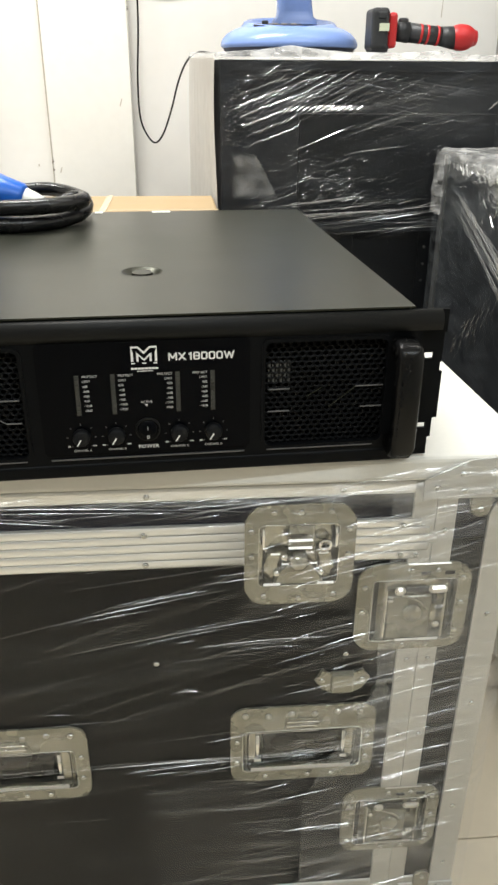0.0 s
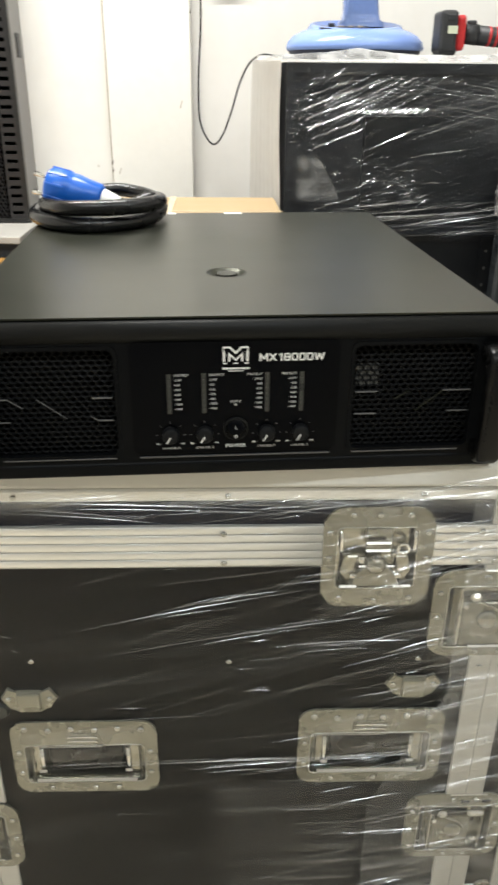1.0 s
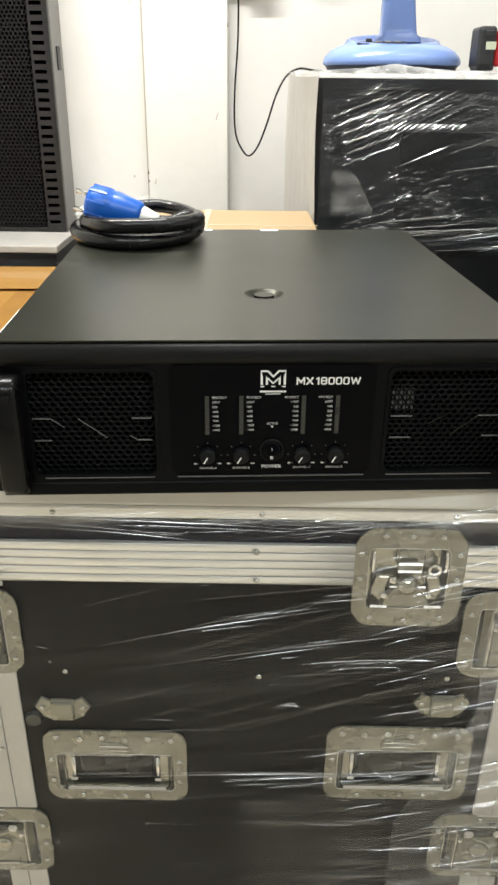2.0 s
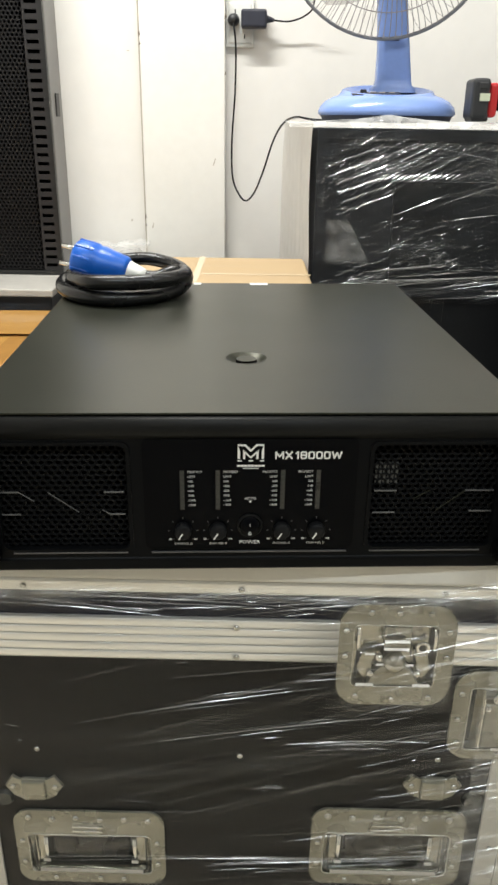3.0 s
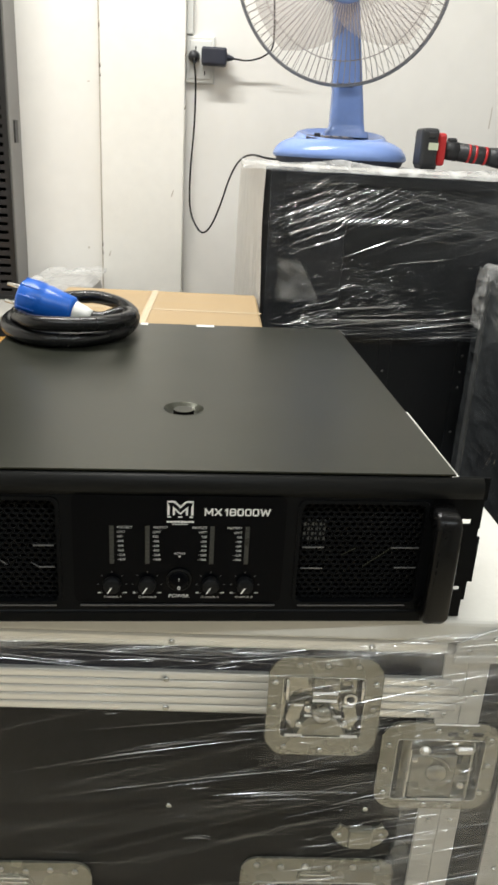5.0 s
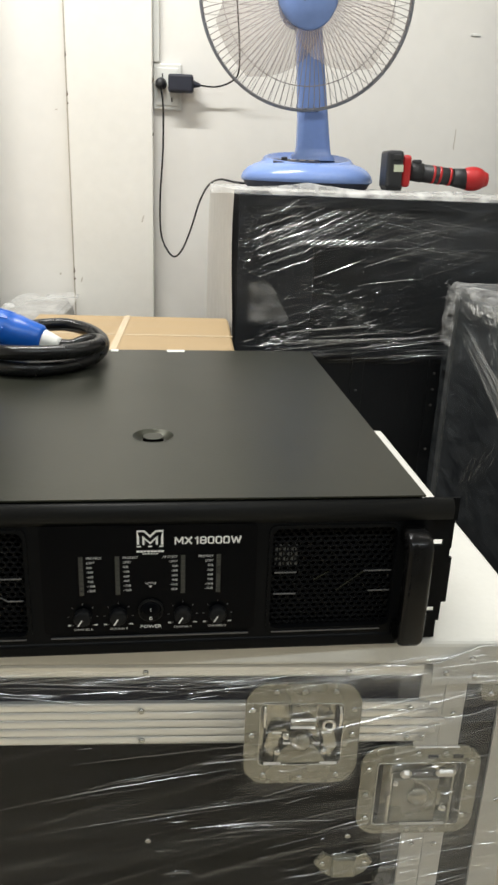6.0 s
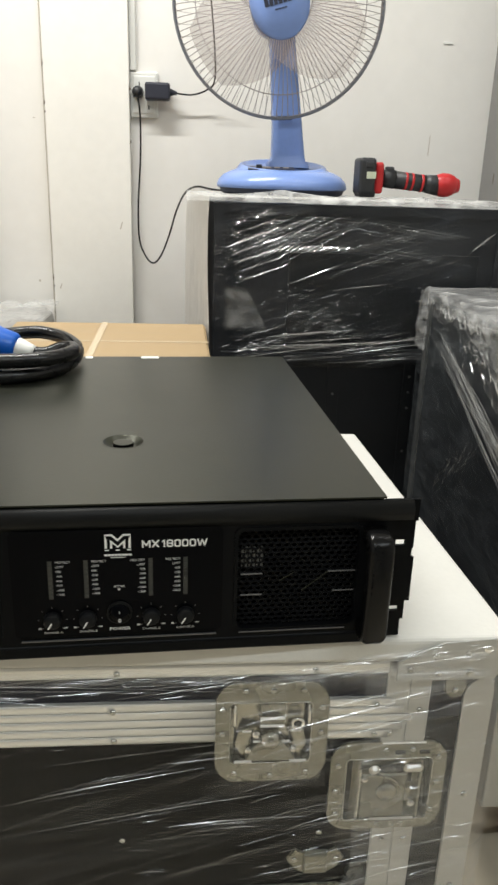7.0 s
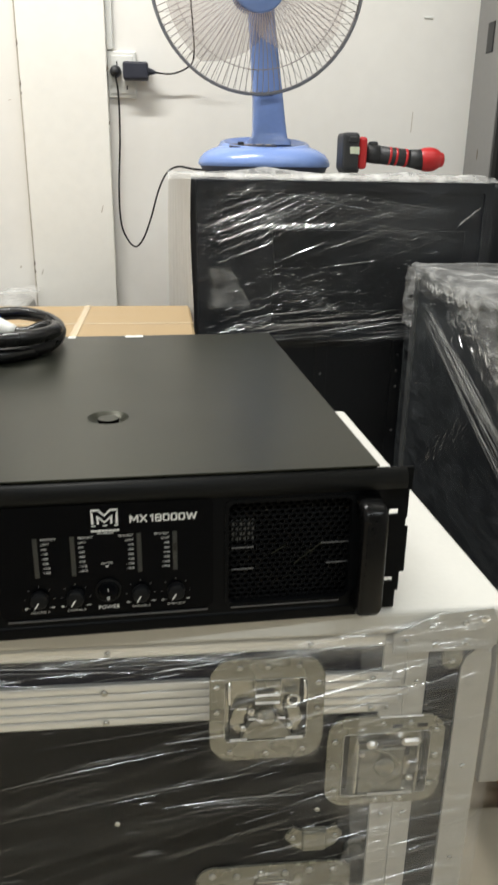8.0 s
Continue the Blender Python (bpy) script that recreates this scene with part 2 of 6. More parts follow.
FILM_CASE = film("case_film", 0.007, 0.0055, 0.10, (1.0, 4, 22), 1.0, 7, streak=0.020, hscale=4, fine=0.0006, fscale=(1.2, 4, 150))
FILM_CASE_B = film("case_film_outer", 0.016, 0.068, 0.10, (2.5, 4, 30), 1.0, 14, streak=0.12, hscale=5, rise=0.009, fine=0.0007, fscale=(2.5, 4, 170))
FILM_CRUMPLE = film("crumpled_film", 0.055, 0.015, 0.09, (22, 22, 30), 1.0, 12, streak=0.05, hscale=14, rise=0.004, detail=3, fine=0.0016, fscale=(30, 30, 70), fade=0.10)
FILM_BOX = film("cabinet_film", 0.016, 0.010, 0.12, (4, 8, 30), 0.6, 18, (0.78, 0.84, 0.94), hscale=5, streak=0.030, rise=0.005, fine=0.0006, fscale=(5, 8, 90), fturn=26)
FILM_MILKY = film("milky_film", 0.05, 0.20, 0.12, (5, 7, 16), 1.0, 0, hscale=5, streak=0.05, detail=3)
FILM_CLEAR = film("clear_film", 0.05, 0.026, 0.14, (6, 6, 14), 0.8, 0, (0.80, 0.87, 0.90), hscale=3, streak=0.02)
FILM_HEM = film("hem_film", 0.04, 0.05, 0.14, (5, 7, 16), 1.0, 0, hscale=7, streak=0.05, detail=3)
FILM_WAD = film("corner_film", 0.04, 0.035, 0.14, (5, 7, 16), 1.0, 0, hscale=7, streak=0.05, detail=3, fade=0.10)
FILM_PATCH = film("patch_film", 0.03, 0.17, 0.3, (6, 6, 6), 0.5, 0, hscale=9, fade=0.22)
FILM_GATHER = film("gathered_film", 0.05, 0.05, 0.14, (2, 10, 40), 1.0, 5, hscale=14, streak=0.24, detail=3, fine=0.0014, fscale=(2, 4, 160))
PALE_WRAP = mat("pale_wrap", (0.57, 0.555, 0.52), 0.45, vary=0.10, scale=9, fine=40, bump=0.35, alpha=0.93)
FILM_TOP = film("top_film", 0.12, 0.26, 0.25, (10, 10, 10), 0.8, 0)
FILM_VEIL = film("veil_film", 0.008, 0.026, 0.2, (3, 8, 8), 0.3, 10, hscale=12)
# next two: white haze paints the folds' glints, so they show from any angle
RIDGE_FAR = film("film_fold_fine", 0.40, 0.22, 0.17, (30, 30, 30), 0.2, rise=0.001)
RIDGE = film("film_fold", 0.15, 0.075, 0.17, (30, 30, 30), 0.2, rise=0.001)
SOFT_RIDGE = film("film_fold_soft", 0.07, 0.04, 0.20, (20, 20, 20), 0.2, rise=0.001)
THIN_STRAND = film("film_strand", 0.12, 0.06, 0.16, (20, 20, 20), 0.2, rise=0.001)

# ---- building helpers ----


def mesh_of(bm, name="mesh", smooth=False):
    me = bpy.data.meshes.new(name)
    bmesh.ops.recalc_face_normals(bm, faces=bm.faces)
    bm.to_mesh(me)
    bm.free()
    if smooth:
        for p in me.polygons:
            p.use_smooth = True
    return me


def part(name, bm, material, parent=None, label="", smooth=False):
    me = mesh_of(bm, name, smooth) if isinstance(bm, bmesh.types.BMesh) else bm
    if not me.materials:
        me.materials.append(material)
    ob = new(name, me)
    ob.parent = parent
    if label:
        tagged(ob, label)
    return ob


def at(ob, m):
    ob.matrix_basis = m
    return ob


def thing(name, m, label, category, group="", kind=""):
    ob = new(name)
    ob.empty_display_size = 0.05
    ob.matrix_basis = m
    return tagged(ob, label, category, group, kind)


def box(x0, x1, y0, y1, z0, z1, bevel=0.0, seg=2, bm=None):
    own = bmesh.new()
    bmesh.ops.create_cube(own, size=1)
    for v in own.verts:
        v.co = Vector(((x0 + x1) / 2 + v.co.x * (x1 - x0), (y0 + y1) / 2 + v.co.y * (y1 - y0), (z0 + z1) / 2 + v.co.z * (z1 - z0)))
    if bevel:
        bmesh.ops.bevel(own, geom=own.edges[:], offset=bevel, segments=seg, profile=0.5, affect="EDGES")
    return join(bm, own)


def join(bm, own):
    if bm is None:
        return own
    me = bpy.data.meshes.new("t")
    own.to_mesh(me)
    own.free()
    bm.from_mesh(me)
    bpy.data.meshes.remove(me)
    return bm


def prism(points, depth, axis="y", at0=0.0, bm=None, bevel=0.0):
    """A flat outline given in two coordinates, pushed out along an axis."""
    own = bmesh.new()
    def put(a, b, c):
        return {"y": (a, c, b), "z": (a, b, c), "x": (c, a, b)}[axis]
    lo = [own.verts.new(put(a, b, at0)) for a, b in points]
    hi = [own.verts.new(put(a, b, at0 + depth)) for a, b in points]
    own.faces.new(lo)
    top = own.faces.new(hi)
    k = len(points)
    for i in range(k):
        own.faces.new((lo[i], lo[(i + 1) % k], hi[(i + 1) % k], hi[i]))
    if bevel:
        bmesh.ops.bevel(own, geom=list(top.edges), offset=bevel, segments=2, profile=0.5, affect="EDGES")
    return join(bm, own)


def rrect(x0, x1, z0, z1, r, seg=5):
    pts = []
    for cx, cz, a0 in ((x1 - r, z1 - r, 0), (x0 + r, z1 - r, 90), (x0 + r, z0 + r, 180), (x1 - r, z0 + r, 270)):
        for i in range(seg + 1):
            a = radians(a0 + 90 * i / seg)
            pts.append((cx + r * math.cos(a), cz + r * math.sin(a)))
    return pts


def frame_plate(outer, inner, y0, y1, bm=None):
    """A flat ring between two outlines with as many points each, from y0 to y1."""
    own = bmesh.new()
    k = len(outer)
    rings = [[own.verts.new((a, y, b)) for a, b in o] for o, y in ((outer, y0), (outer, y1), (inner, y1), (inner, y0))]
    for q in range(4):
        r0, r1 = rings[q], rings[(q + 1) % 4]
        for i in range(k):
            own.faces.new((r0[i], r0[(i + 1) % k], r1[(i + 1) % k], r1[i]))
    return join(bm, own)


def rod(p0, p1, r0, r1=None, seg=12, bm=None, cap=True):
    own = bmesh.new()
    p0, p1 = Vector(p0), Vector(p1)
    d = p1 - p0
    bmesh.ops.create_cone(own, cap_ends=cap, segments=seg, radius1=r0, radius2=r0 if r1 is None else r1, depth=d.length)
    m = Matrix.Translation((p0 + p1) / 2) @ d.to_track_quat("Z", "Y").to_matrix().to_4x4()
    bmesh.ops.transform(own, matrix=m, verts=own.verts)
    return join(bm, own)


def lathe(profile, seg=40, sx=1.0, sy=1.0, bm=None):
    own = bmesh.new()
    rings = []
    for r, z in profile:
        rings.append([own.verts.new((r * sx * math.cos(2 * math.pi * i / seg), r * sy * math.sin(2 * math.pi * i / seg), z)) for i in range(seg)])
    for a, b in zip(rings, rings[1:]):
        for i in range(seg):
            own.faces.new((a[i], a[(i + 1) % seg], b[(i + 1) % seg], b[i]))
    own.faces.new(rings[0])
    own.faces.new(rings[-1])
    return join(bm, own)


def spline(points, steps=8):
    """A smooth line through points."""
    p = [Vector(q) for q in points]
    p = [p[0] * 2 - p[1]] + p + [p[-1] * 2 - p[-2]]
    out = []
    for i in range(1, len(p) - 2):
        a, b, c, d = p[i - 1:i + 3]
        for s in range(steps):
            t = s / steps
            out.append(0.5 * (2 * b + (c - a) * t + (2 * a - 5 * b + 4 * c - d) * t * t + (3 * b - a - 3 * c + d) * t ** 3))
    out.append(p[-2])
    return out


def tube(points, r, seg=8, bm=None, closed=False, taper=None):
    own = bmesh.new()
    pts = [Vector(p) for p in points]
    k = len(pts)
    rings = []
    up = Vector((0, 0, 1))
    for i, p in enumerate(pts):
        if closed:
            d = pts[(i + 1) % k] - pts[i - 1]
        else:
            d = pts[min(i + 1, k - 1)] - pts[max(i - 1, 0)]
        d.normalize()
        u = up - d * up.dot(d)
        if u.length < 0.05:
            u = Vector((1, 0, 0)) - d * d.x
        u.normalize()
        up = u
        w = d.cross(u)
        rad = r if taper is None else r * taper(i / (k - 1))
        rings.append([own.verts.new(p + rad * (math.cos(2 * math.pi * j / seg) * u + math.sin(2 * math.pi * j / seg) * w)) for j in range(seg)])
    for i in range(k if closed else k - 1):
        a, b = rings[i], rings[(i + 1) % k]
        for j in range(seg):
            own.faces.new((a[j], a[(j + 1) % seg], b[(j + 1) % seg], b[j]))
    if not closed:
        own.faces.new(rings[0])
        own.faces.new(rings[-1])
    return join(bm, own)


def words(name, text, size, m, material, parent, align="CENTER", bold=0.0, stretch=1.0, depth=0.0002, label="", spacing=1.0):
    """Lettering as thin raised print; its face looks along -y of the thing."""
    cu = bpy.data.curves.new("t", "FONT")
    cu.body, cu.size, cu.align_x, cu.align_y, cu.extrude, cu.offset, cu.resolution_u = text, size, align, "CENTER", depth, bold, 2
    cu.space_character = spacing
    tmp = bpy.data.objects.new("t", cu)
    scene.collection.objects.link(tmp)
    bpy.context.view_layer.update()
    me = bpy.data.meshes.new_from_object(tmp.evaluated_get(bpy.context.evaluated_depsgraph_get()))
    bpy.data.objects.remove(tmp)
    me.name = name
    me.materials.clear()
    me.materials.append(material)
    ob = new(name, me)
    ob.parent = parent
    ob.matrix_basis = m @ Matrix.Rotation(radians(90), 4, "X") @ Matrix.Diagonal((stretch, 1, 1, 1))
    if label:
        tagged(ob, label)
    return ob


def bar_row(x0, x1, z, h, y, bm=None, gaps=3):
    """A row of short bars standing for small writing."""
    w = (x1 - x0) / gaps
    for i in range(gaps):
        bm = box(x0 + w * i, x0 + w * (i + 0.86), y - 0.0003, y, z - h / 2, z + h / 2, bm=bm)
    return bm


def fold(bm, p, length, rise, width, tilt, normal="y", bow=0.0, seg=8):
    """One wrinkle of film: a long thin crease whose upper face leans back by tilt degrees and runs out at both ends."""
    u = {"y": Vector((math.cos(rise), 0, math.sin(rise))), "x": Vector((0, -math.cos(rise), math.sin(rise)))}[normal]
    n = {"y": Vector((0, -1, 0)), "x": Vector((-1, 0, 0))}[normal]
    v = n.cross(u)
    rows = []
    wob = random.uniform(0, 9)
    for i in range(seg + 1):
        t = i / seg
        env = math.sin(math.pi * t) ** 0.6
        lean = radians(tilt + 2.5 * math.sin(wob + 7 * t))
        c = Vector(p) + u * (t - 0.5) * length + v * bow * math.sin(math.pi * t)
        rows.append([bm.verts.new(c + v * width * env * a + n * width * env * b) for a, b in ((-0.5, 0), (-0.25, 0.75 * math.tan(lean)), (0.5, 0))])
    for a, b in zip(rows, rows[1:]):
        for j in range(2):
            bm.faces.new((a[j], a[j + 1], b[j + 1], b[j]))
    return bm

# ---- the room ----
WALL_Y, ROOM_X0, ROOM_X1, ROOM_Y0, ROOM_H = 1.62, -2.3, 2.3, -5.2, 2.8
fl = tagged(part("floor", box(ROOM_X0, ROOM_X1, ROOM_Y0, WALL_Y, -0.10, -0.006), GROUT), "cream polished floor tiles with thin dark joints", "floor", kind="structure")
T = 0.6
tile_me = mesh_of(box(-T / 2 + 0.001, T / 2 - 0.001, -T / 2 + 0.001, T / 2 - 0.001, -0.012, 0.0, bevel=0.0012, seg=1), "tile")
tile_me.materials.append(TILE)
tagged(part("wall_north", box(ROOM_X0 - 0.12, ROOM_X1 + 0.12, WALL_Y, WALL_Y + 0.12, -0.1, ROOM_H), WALL), "white painted wall with scuffs and marks", "wall", kind="structure")
tagged(part("wall_south", box(ROOM_X0 - 0.12, ROOM_X1 + 0.12, ROOM_Y0 - 0.12, ROOM_Y0, -0.1, ROOM_H), WALL), "plain white painted wall", "wall", kind="structure")
tagged(part("wall_west", box(ROOM_X0 - 0.12, ROOM_X0, ROOM_Y0, WALL_Y, -0.1, ROOM_H), WALL), "plain white painted wall", "wall", kind="structure")
tagged(part("wall_east", box(ROOM_X1, ROOM_X1 + 0.12, ROOM_Y0, WALL_Y, -0.1, ROOM_H), WALL), "plain white painted wall", "wall", kind="structure")
tagged(part("ceiling", box(ROOM_X0 - 0.12, ROOM_X1 + 0.12, ROOM_Y0 - 0.12, WALL_Y + 0.12, ROOM_H, ROOM_H + 0.1), CEIL), "plain white ceiling", "ceiling", kind="structure")

# white boxed-in column on the wall, with chipped edges
col = tagged(part("trim_column", box(-0.316, -0.0985, WALL_Y - 0.035, WALL_Y, 0, ROOM_H, bevel=0.003), PANEL_WHITE), "white painted boxed-in wall column with chipped edges", "column", kind="structure")
random.seed(5)
SCUFF = mat("scuff", (0.50, 0.45, 0.38), 0.8)
part("joint_line", box(-0.3185, -0.3162, WALL_Y - 0.0352, WALL_Y, 0.0, ROOM_H), SCUFF, col)
for cx, cz, ch in ((-0.3165, 1.33, 0.022), (-0.3165, 1.305, 0.008), (-0.3165, 0.885, 0.018), (-0.3165, 0.862, 0.010), (-0.3165, 1.42, 0.02), (-0.0980, 1.24, 0.012), (-0.0980, 1.37, 0.02)):
    pts = [(cx - 0.0015 + random.uniform(-1, 1) * 0.0012, cz - ch / 2), (cx + 0.002 + random.uniform(0, 1) * 0.002, cz - ch / 4), (cx + 0.0012, cz + ch / 4), (cx + random.uniform(0, 1) * 0.002, cz + ch / 2)]
    part("paint_chip", prism(pts, -0.0006, "y", WALL_Y - 0.0352), CHIP, col)
for mx, mz, mw, mh, slant in ((0.712, 1.258, 0.0022, 0.052, 0.001), (-0.131, 1.026, 0.003, 0.018, 0.005), (-0.362, 0.869, 0.004, 0.006, 0), (-0.355, 1.291, 0.007, 0.002, 0.001), (-0.30, 0.86, 0.003, 0.014, 0.004)):
    y0 = WALL_Y - (0.0354 if -0.316 < mx < -0.0985 else 0.0003)
    tagged(part("trim_mark", prism([(mx, mz - mh / 2), (mx + mw, mz - mh / 2), (mx + mw + slant, mz + mh / 2), (mx + slant + mw * 0.3, mz + mh / 2)], -0.0004, "y", y0), SCUFF), "small dark scuff on the white wall", "scuff", kind="structure")


def ceiling_fitting(x, y, along):
    th = thing("tube_fitting", pose(x, y, ROOM_H, 0, 0, 90 if along == "y" else 0), "white ceiling batten with a fluorescent tube", "ceiling light", "ceiling tube lights")
    part("housing", box(-0.62, 0.62, -0.03, 0.03, -0.045, 0.0, 0.004), LAMP_WHITE, th)
    for s in (-1, 1):
        part("socket", box(s * 0.605 - 0.012, s * 0.605 + 0.012, -0.016, 0.016, -0.085, -0.045, 0.003), LAMP_WHITE, th)
    part("tube", rod((-0.593, 0, -0.07), (0.593, 0, -0.07), 0.013, seg=16), WHITE_PLASTIC, th, smooth=True)


for lx, ly, la, lp, lc in LAMPS:
    ceiling_fitting(lx, ly, la)

# ---- flight case under the amplifier ----
CX0, CX1, CD, CZ0, CZ1 = -0.355, 0.340, 0.56, 0.168, 0.756


def rivet_mesh(r=0.0029, h=0.0020):
    bm = lathe([(r, 0), (r, h * 0.35), (r * 0.72, h * 0.85), (r * 0.25, h)], seg=10)
    bmesh.ops.rotate(bm, cent=(0, 0, 0), matrix=Matrix.Rotation(radians(90), 3, "X"), verts=bm.verts)
    me = mesh_of(bm, "rivet", True)
    me.materials.append(RIVET_STEEL)
    return me


RIVET = rivet_mesh()


def rivets(parent, spots, y):
    for x, z in spots:
        at(part("rivet", RIVET, CHROME, parent), pose(x, y, z))


def latch_plate(parent, outer, pan, depth=0.007):
    """Pressed plate with a shallow sunk pan."""
    lt = part("latch", frame_plate(outer, pan, -0.001, -0.0034), ZINC, parent, "zinc recessed butterfly latch")
    cx, cz = sum(q[0] for q in pan) / len(pan), sum(q[1] for q in pan) / len(pan)
    own = bmesh.new()
    a = [own.verts.new((q, -0.0033, r)) for q, r in pan]
    b = [own.verts.new((cx + (q - cx) * 0.95, depth, cz + (r - cz) * 0.95)) for q, r in pan]
    for j in range(len(pan)):
        own.faces.new((a[j], a[(j + 1) % len(pan)], b[(j + 1) % len(pan)], b[j]))
    own.faces.new(b)
    part("pan", own, PAN, lt)
    # thin steel tube added as the bright outline of the pan
    part("rim_glint", tube([(q, -0.0036, r) for q, r in pan], 0.0006, 6, closed=True), RIVET_STEEL, lt, "", True)
    return lt


def dome_at(name, parent, x, z, r, y=0.0, material=None, h=1.0):
    g = lathe([(r, 0), (r * 0.97, r * 0.35 * h), (r * 0.80, r * 0.68 * h), (r * 0.48, r * 0.92 * h), (r * 0.12, r * h)], seg=20)
    bmesh.ops.rotate(g, cent=(0, 0, 0), matrix=Matrix.Rotation(radians(90), 3, "X"), verts=g.verts)
    bmesh.ops.translate(g, vec=(x, y, z), verts=g.verts)
    return part(name, g, material or CHROME, parent, "", True)


def glint_lip(name, parent, x0, x1, z, y=-0.0045, h=0.0012):
    """A highlight put into the shape: a thin bright bar along a bent edge, its upper face leaned back to catch the
    tubes.
    """
    part(name, prism([(y, z - h * 0.5), (y + 0.4 * h, z - h * 0.8), (y + 1.6 * h, z - h * 0.5), (y + 1.3 * h, z + h)], x1 - x0, "x", x0), GLINT_METAL, parent)


def eight(x0, x1, z0, z1, c, r=0.006):
    """Outline with cut and softened corners, 24 points."""
    raw = [(x1, z1 - c), (x1 - c * 0.8, z1), (x0 + c * 0.8, z1), (x0, z1 - c), (x0, z0 + c), (x0 + c * 0.8, z0), (x1 - c * 0.8, z0), (x1, z0 + c)]
    out = []
    for i, q in enumerate(raw):
        q, p0, p1 = Vector(q), Vector(raw[i - 1]), Vector(raw[(i + 1) % 8])
        d0, d1 = (p0 - q).normalized(), (p1 - q).normalized()
        out += [tuple(q + d0 * r), tuple(q + (d0 + d1) * r * 0.28), tuple(q + d1 * r)]
    return out


def butterfly(parent, cx, cz, w=0.0525, h=0.0555):
    """Closed butterfly latch: hook bracket above, round cam, fixed wedge plate below."""
    px0, px1, pz0, pz1 = cx - 0.039, cx + 0.037, cz - 0.034, cz + 0.034
    lt = latch_plate(parent, eight(cx - w, cx + w, cz - h, cz + h, 0.015, 0.0065), rrect(px0, px1, pz0, pz1, 0.005))
    part("wedge", prism([(cx - 0.024, cz - 0.0335), (cx + 0.024, cz - 0.0335), (cx + 0.017, cz - 0.019), (cx + 0.008, cz - 0.008), (cx - 0.009, cz - 0.008), (cx - 0.018, cz - 0.019)], -0.008, "y", 0.0055, bevel=0.001), ZINC, lt)
    part("hook_bracket", box(cx - 0.0115, cx + 0.0125, -0.004, 0.006, cz + 0.009, cz + 0.033, 0.0015), ZINC, lt)
    for dz in (0.0177, 0.0094):
        glint_lip("hook_glint", lt, cx - 0.0112, cx + 0.0112, cz + dz, -0.0062)
    part("hook_slot", box(cx - 0.0100, cx + 0.0060, -0.0046, -0.0040, cz + 0.0205, cz + 0.0240), DARKHOLE, lt)
    dome_at("cam", lt, cx - 0.001, cz - 0.007, 0.0100, -0.0015, PAN)
    dome_at("cam_stud", lt, cx - 0.014, cz - 0.003, 0.0045, 0.0)
    for s in (-1, 1):
        pts = [(cx + s * 0.016, cz + 0.004), (cx + s * 0.030, cz + 0.001), (cx + s * 0.034, cz - 0.016), (cx + s * 0.027, cz - 0.029), (cx + s * 0.020, cz - 0.022), (cx + s * 0.022, cz - 0.010)]
        part("wing", prism(pts if s > 0 else pts[::-1], -0.003, "y", 0.003, bevel=0.001), PAN, lt)
        dome_at("wing_stud", lt, cx + s * 0.0215, cz - 0.021, 0.0036, -0.0005)
        wl = sorted((cx + s * 0.018, cx + s * 0.034))
        glint_lip("wing_glint", lt, wl[0], wl[1], cz - 0.0325, -0.0045)
        glint_lip("wedge_glint", lt, cx + s * 0.0135 - 0.0035, cx + s * 0.0135 + 0.0035, cz - 0.0092, -0.0045, 0.0009)
        glint_lip("guide_glint", lt, cx + s * 0.0230 - 0.0045, cx + s * 0.0230 + 0.0045, cz + 0.0010, -0.0025, 0.0008)
        part("guide_slot", box(cx + s * 0.0178 - 0.0008, cx + s * 0.0178 + 0.0008, 0.0005, 0.0012, cz - 0.014, cz + 0.003), DARKHOLE, lt)
        part("guide", tube(spline([(cx + s * 0.0345, 0.002, cz + 0.004), (cx + s * 0.0345, -0.003, cz + 0.010), (cx + s * 0.0345, -0.003, cz + 0.024), (cx + s * 0.0345, 0.002, cz + 0.030)], 4), 0.0016, 8), CHROME, lt, "", True)
        sw = 0.0022 if s > 0 else 0.0008
        part("slot", box(cx + s * 0.0335 - sw, cx + s * 0.0335 + sw, 0.004, 0.0066, cz - 0.030, cz + 0.028), DARKHOLE, lt)
    part("ring", tube([(cx + 0.024 + 0.0052 * math.cos(radians(30 * k)), -0.003, cz + 0.010 + 0.0052 * math.sin(radians(30 * k))) for k in range(12)], 0.0018, 7, closed=True), CHROME, lt, "", True)
    spots = [(-w + 0.0065, 0.028), (-w + 0.0065, 0.0), (w - 0.0065, 0.028), (w - 0.0065, 0.0), (-0.025, h - 0.008), (0.0, h - 0.008), (0.028, h - 0.008), (-0.034, -h + 0.010), (0.0, -h + 0.0065), (0.034, -h + 0.010)]
    rivets(lt, [(cx + dx, cz + dz) for dx, dz in spots], -0.0034)
    return lt


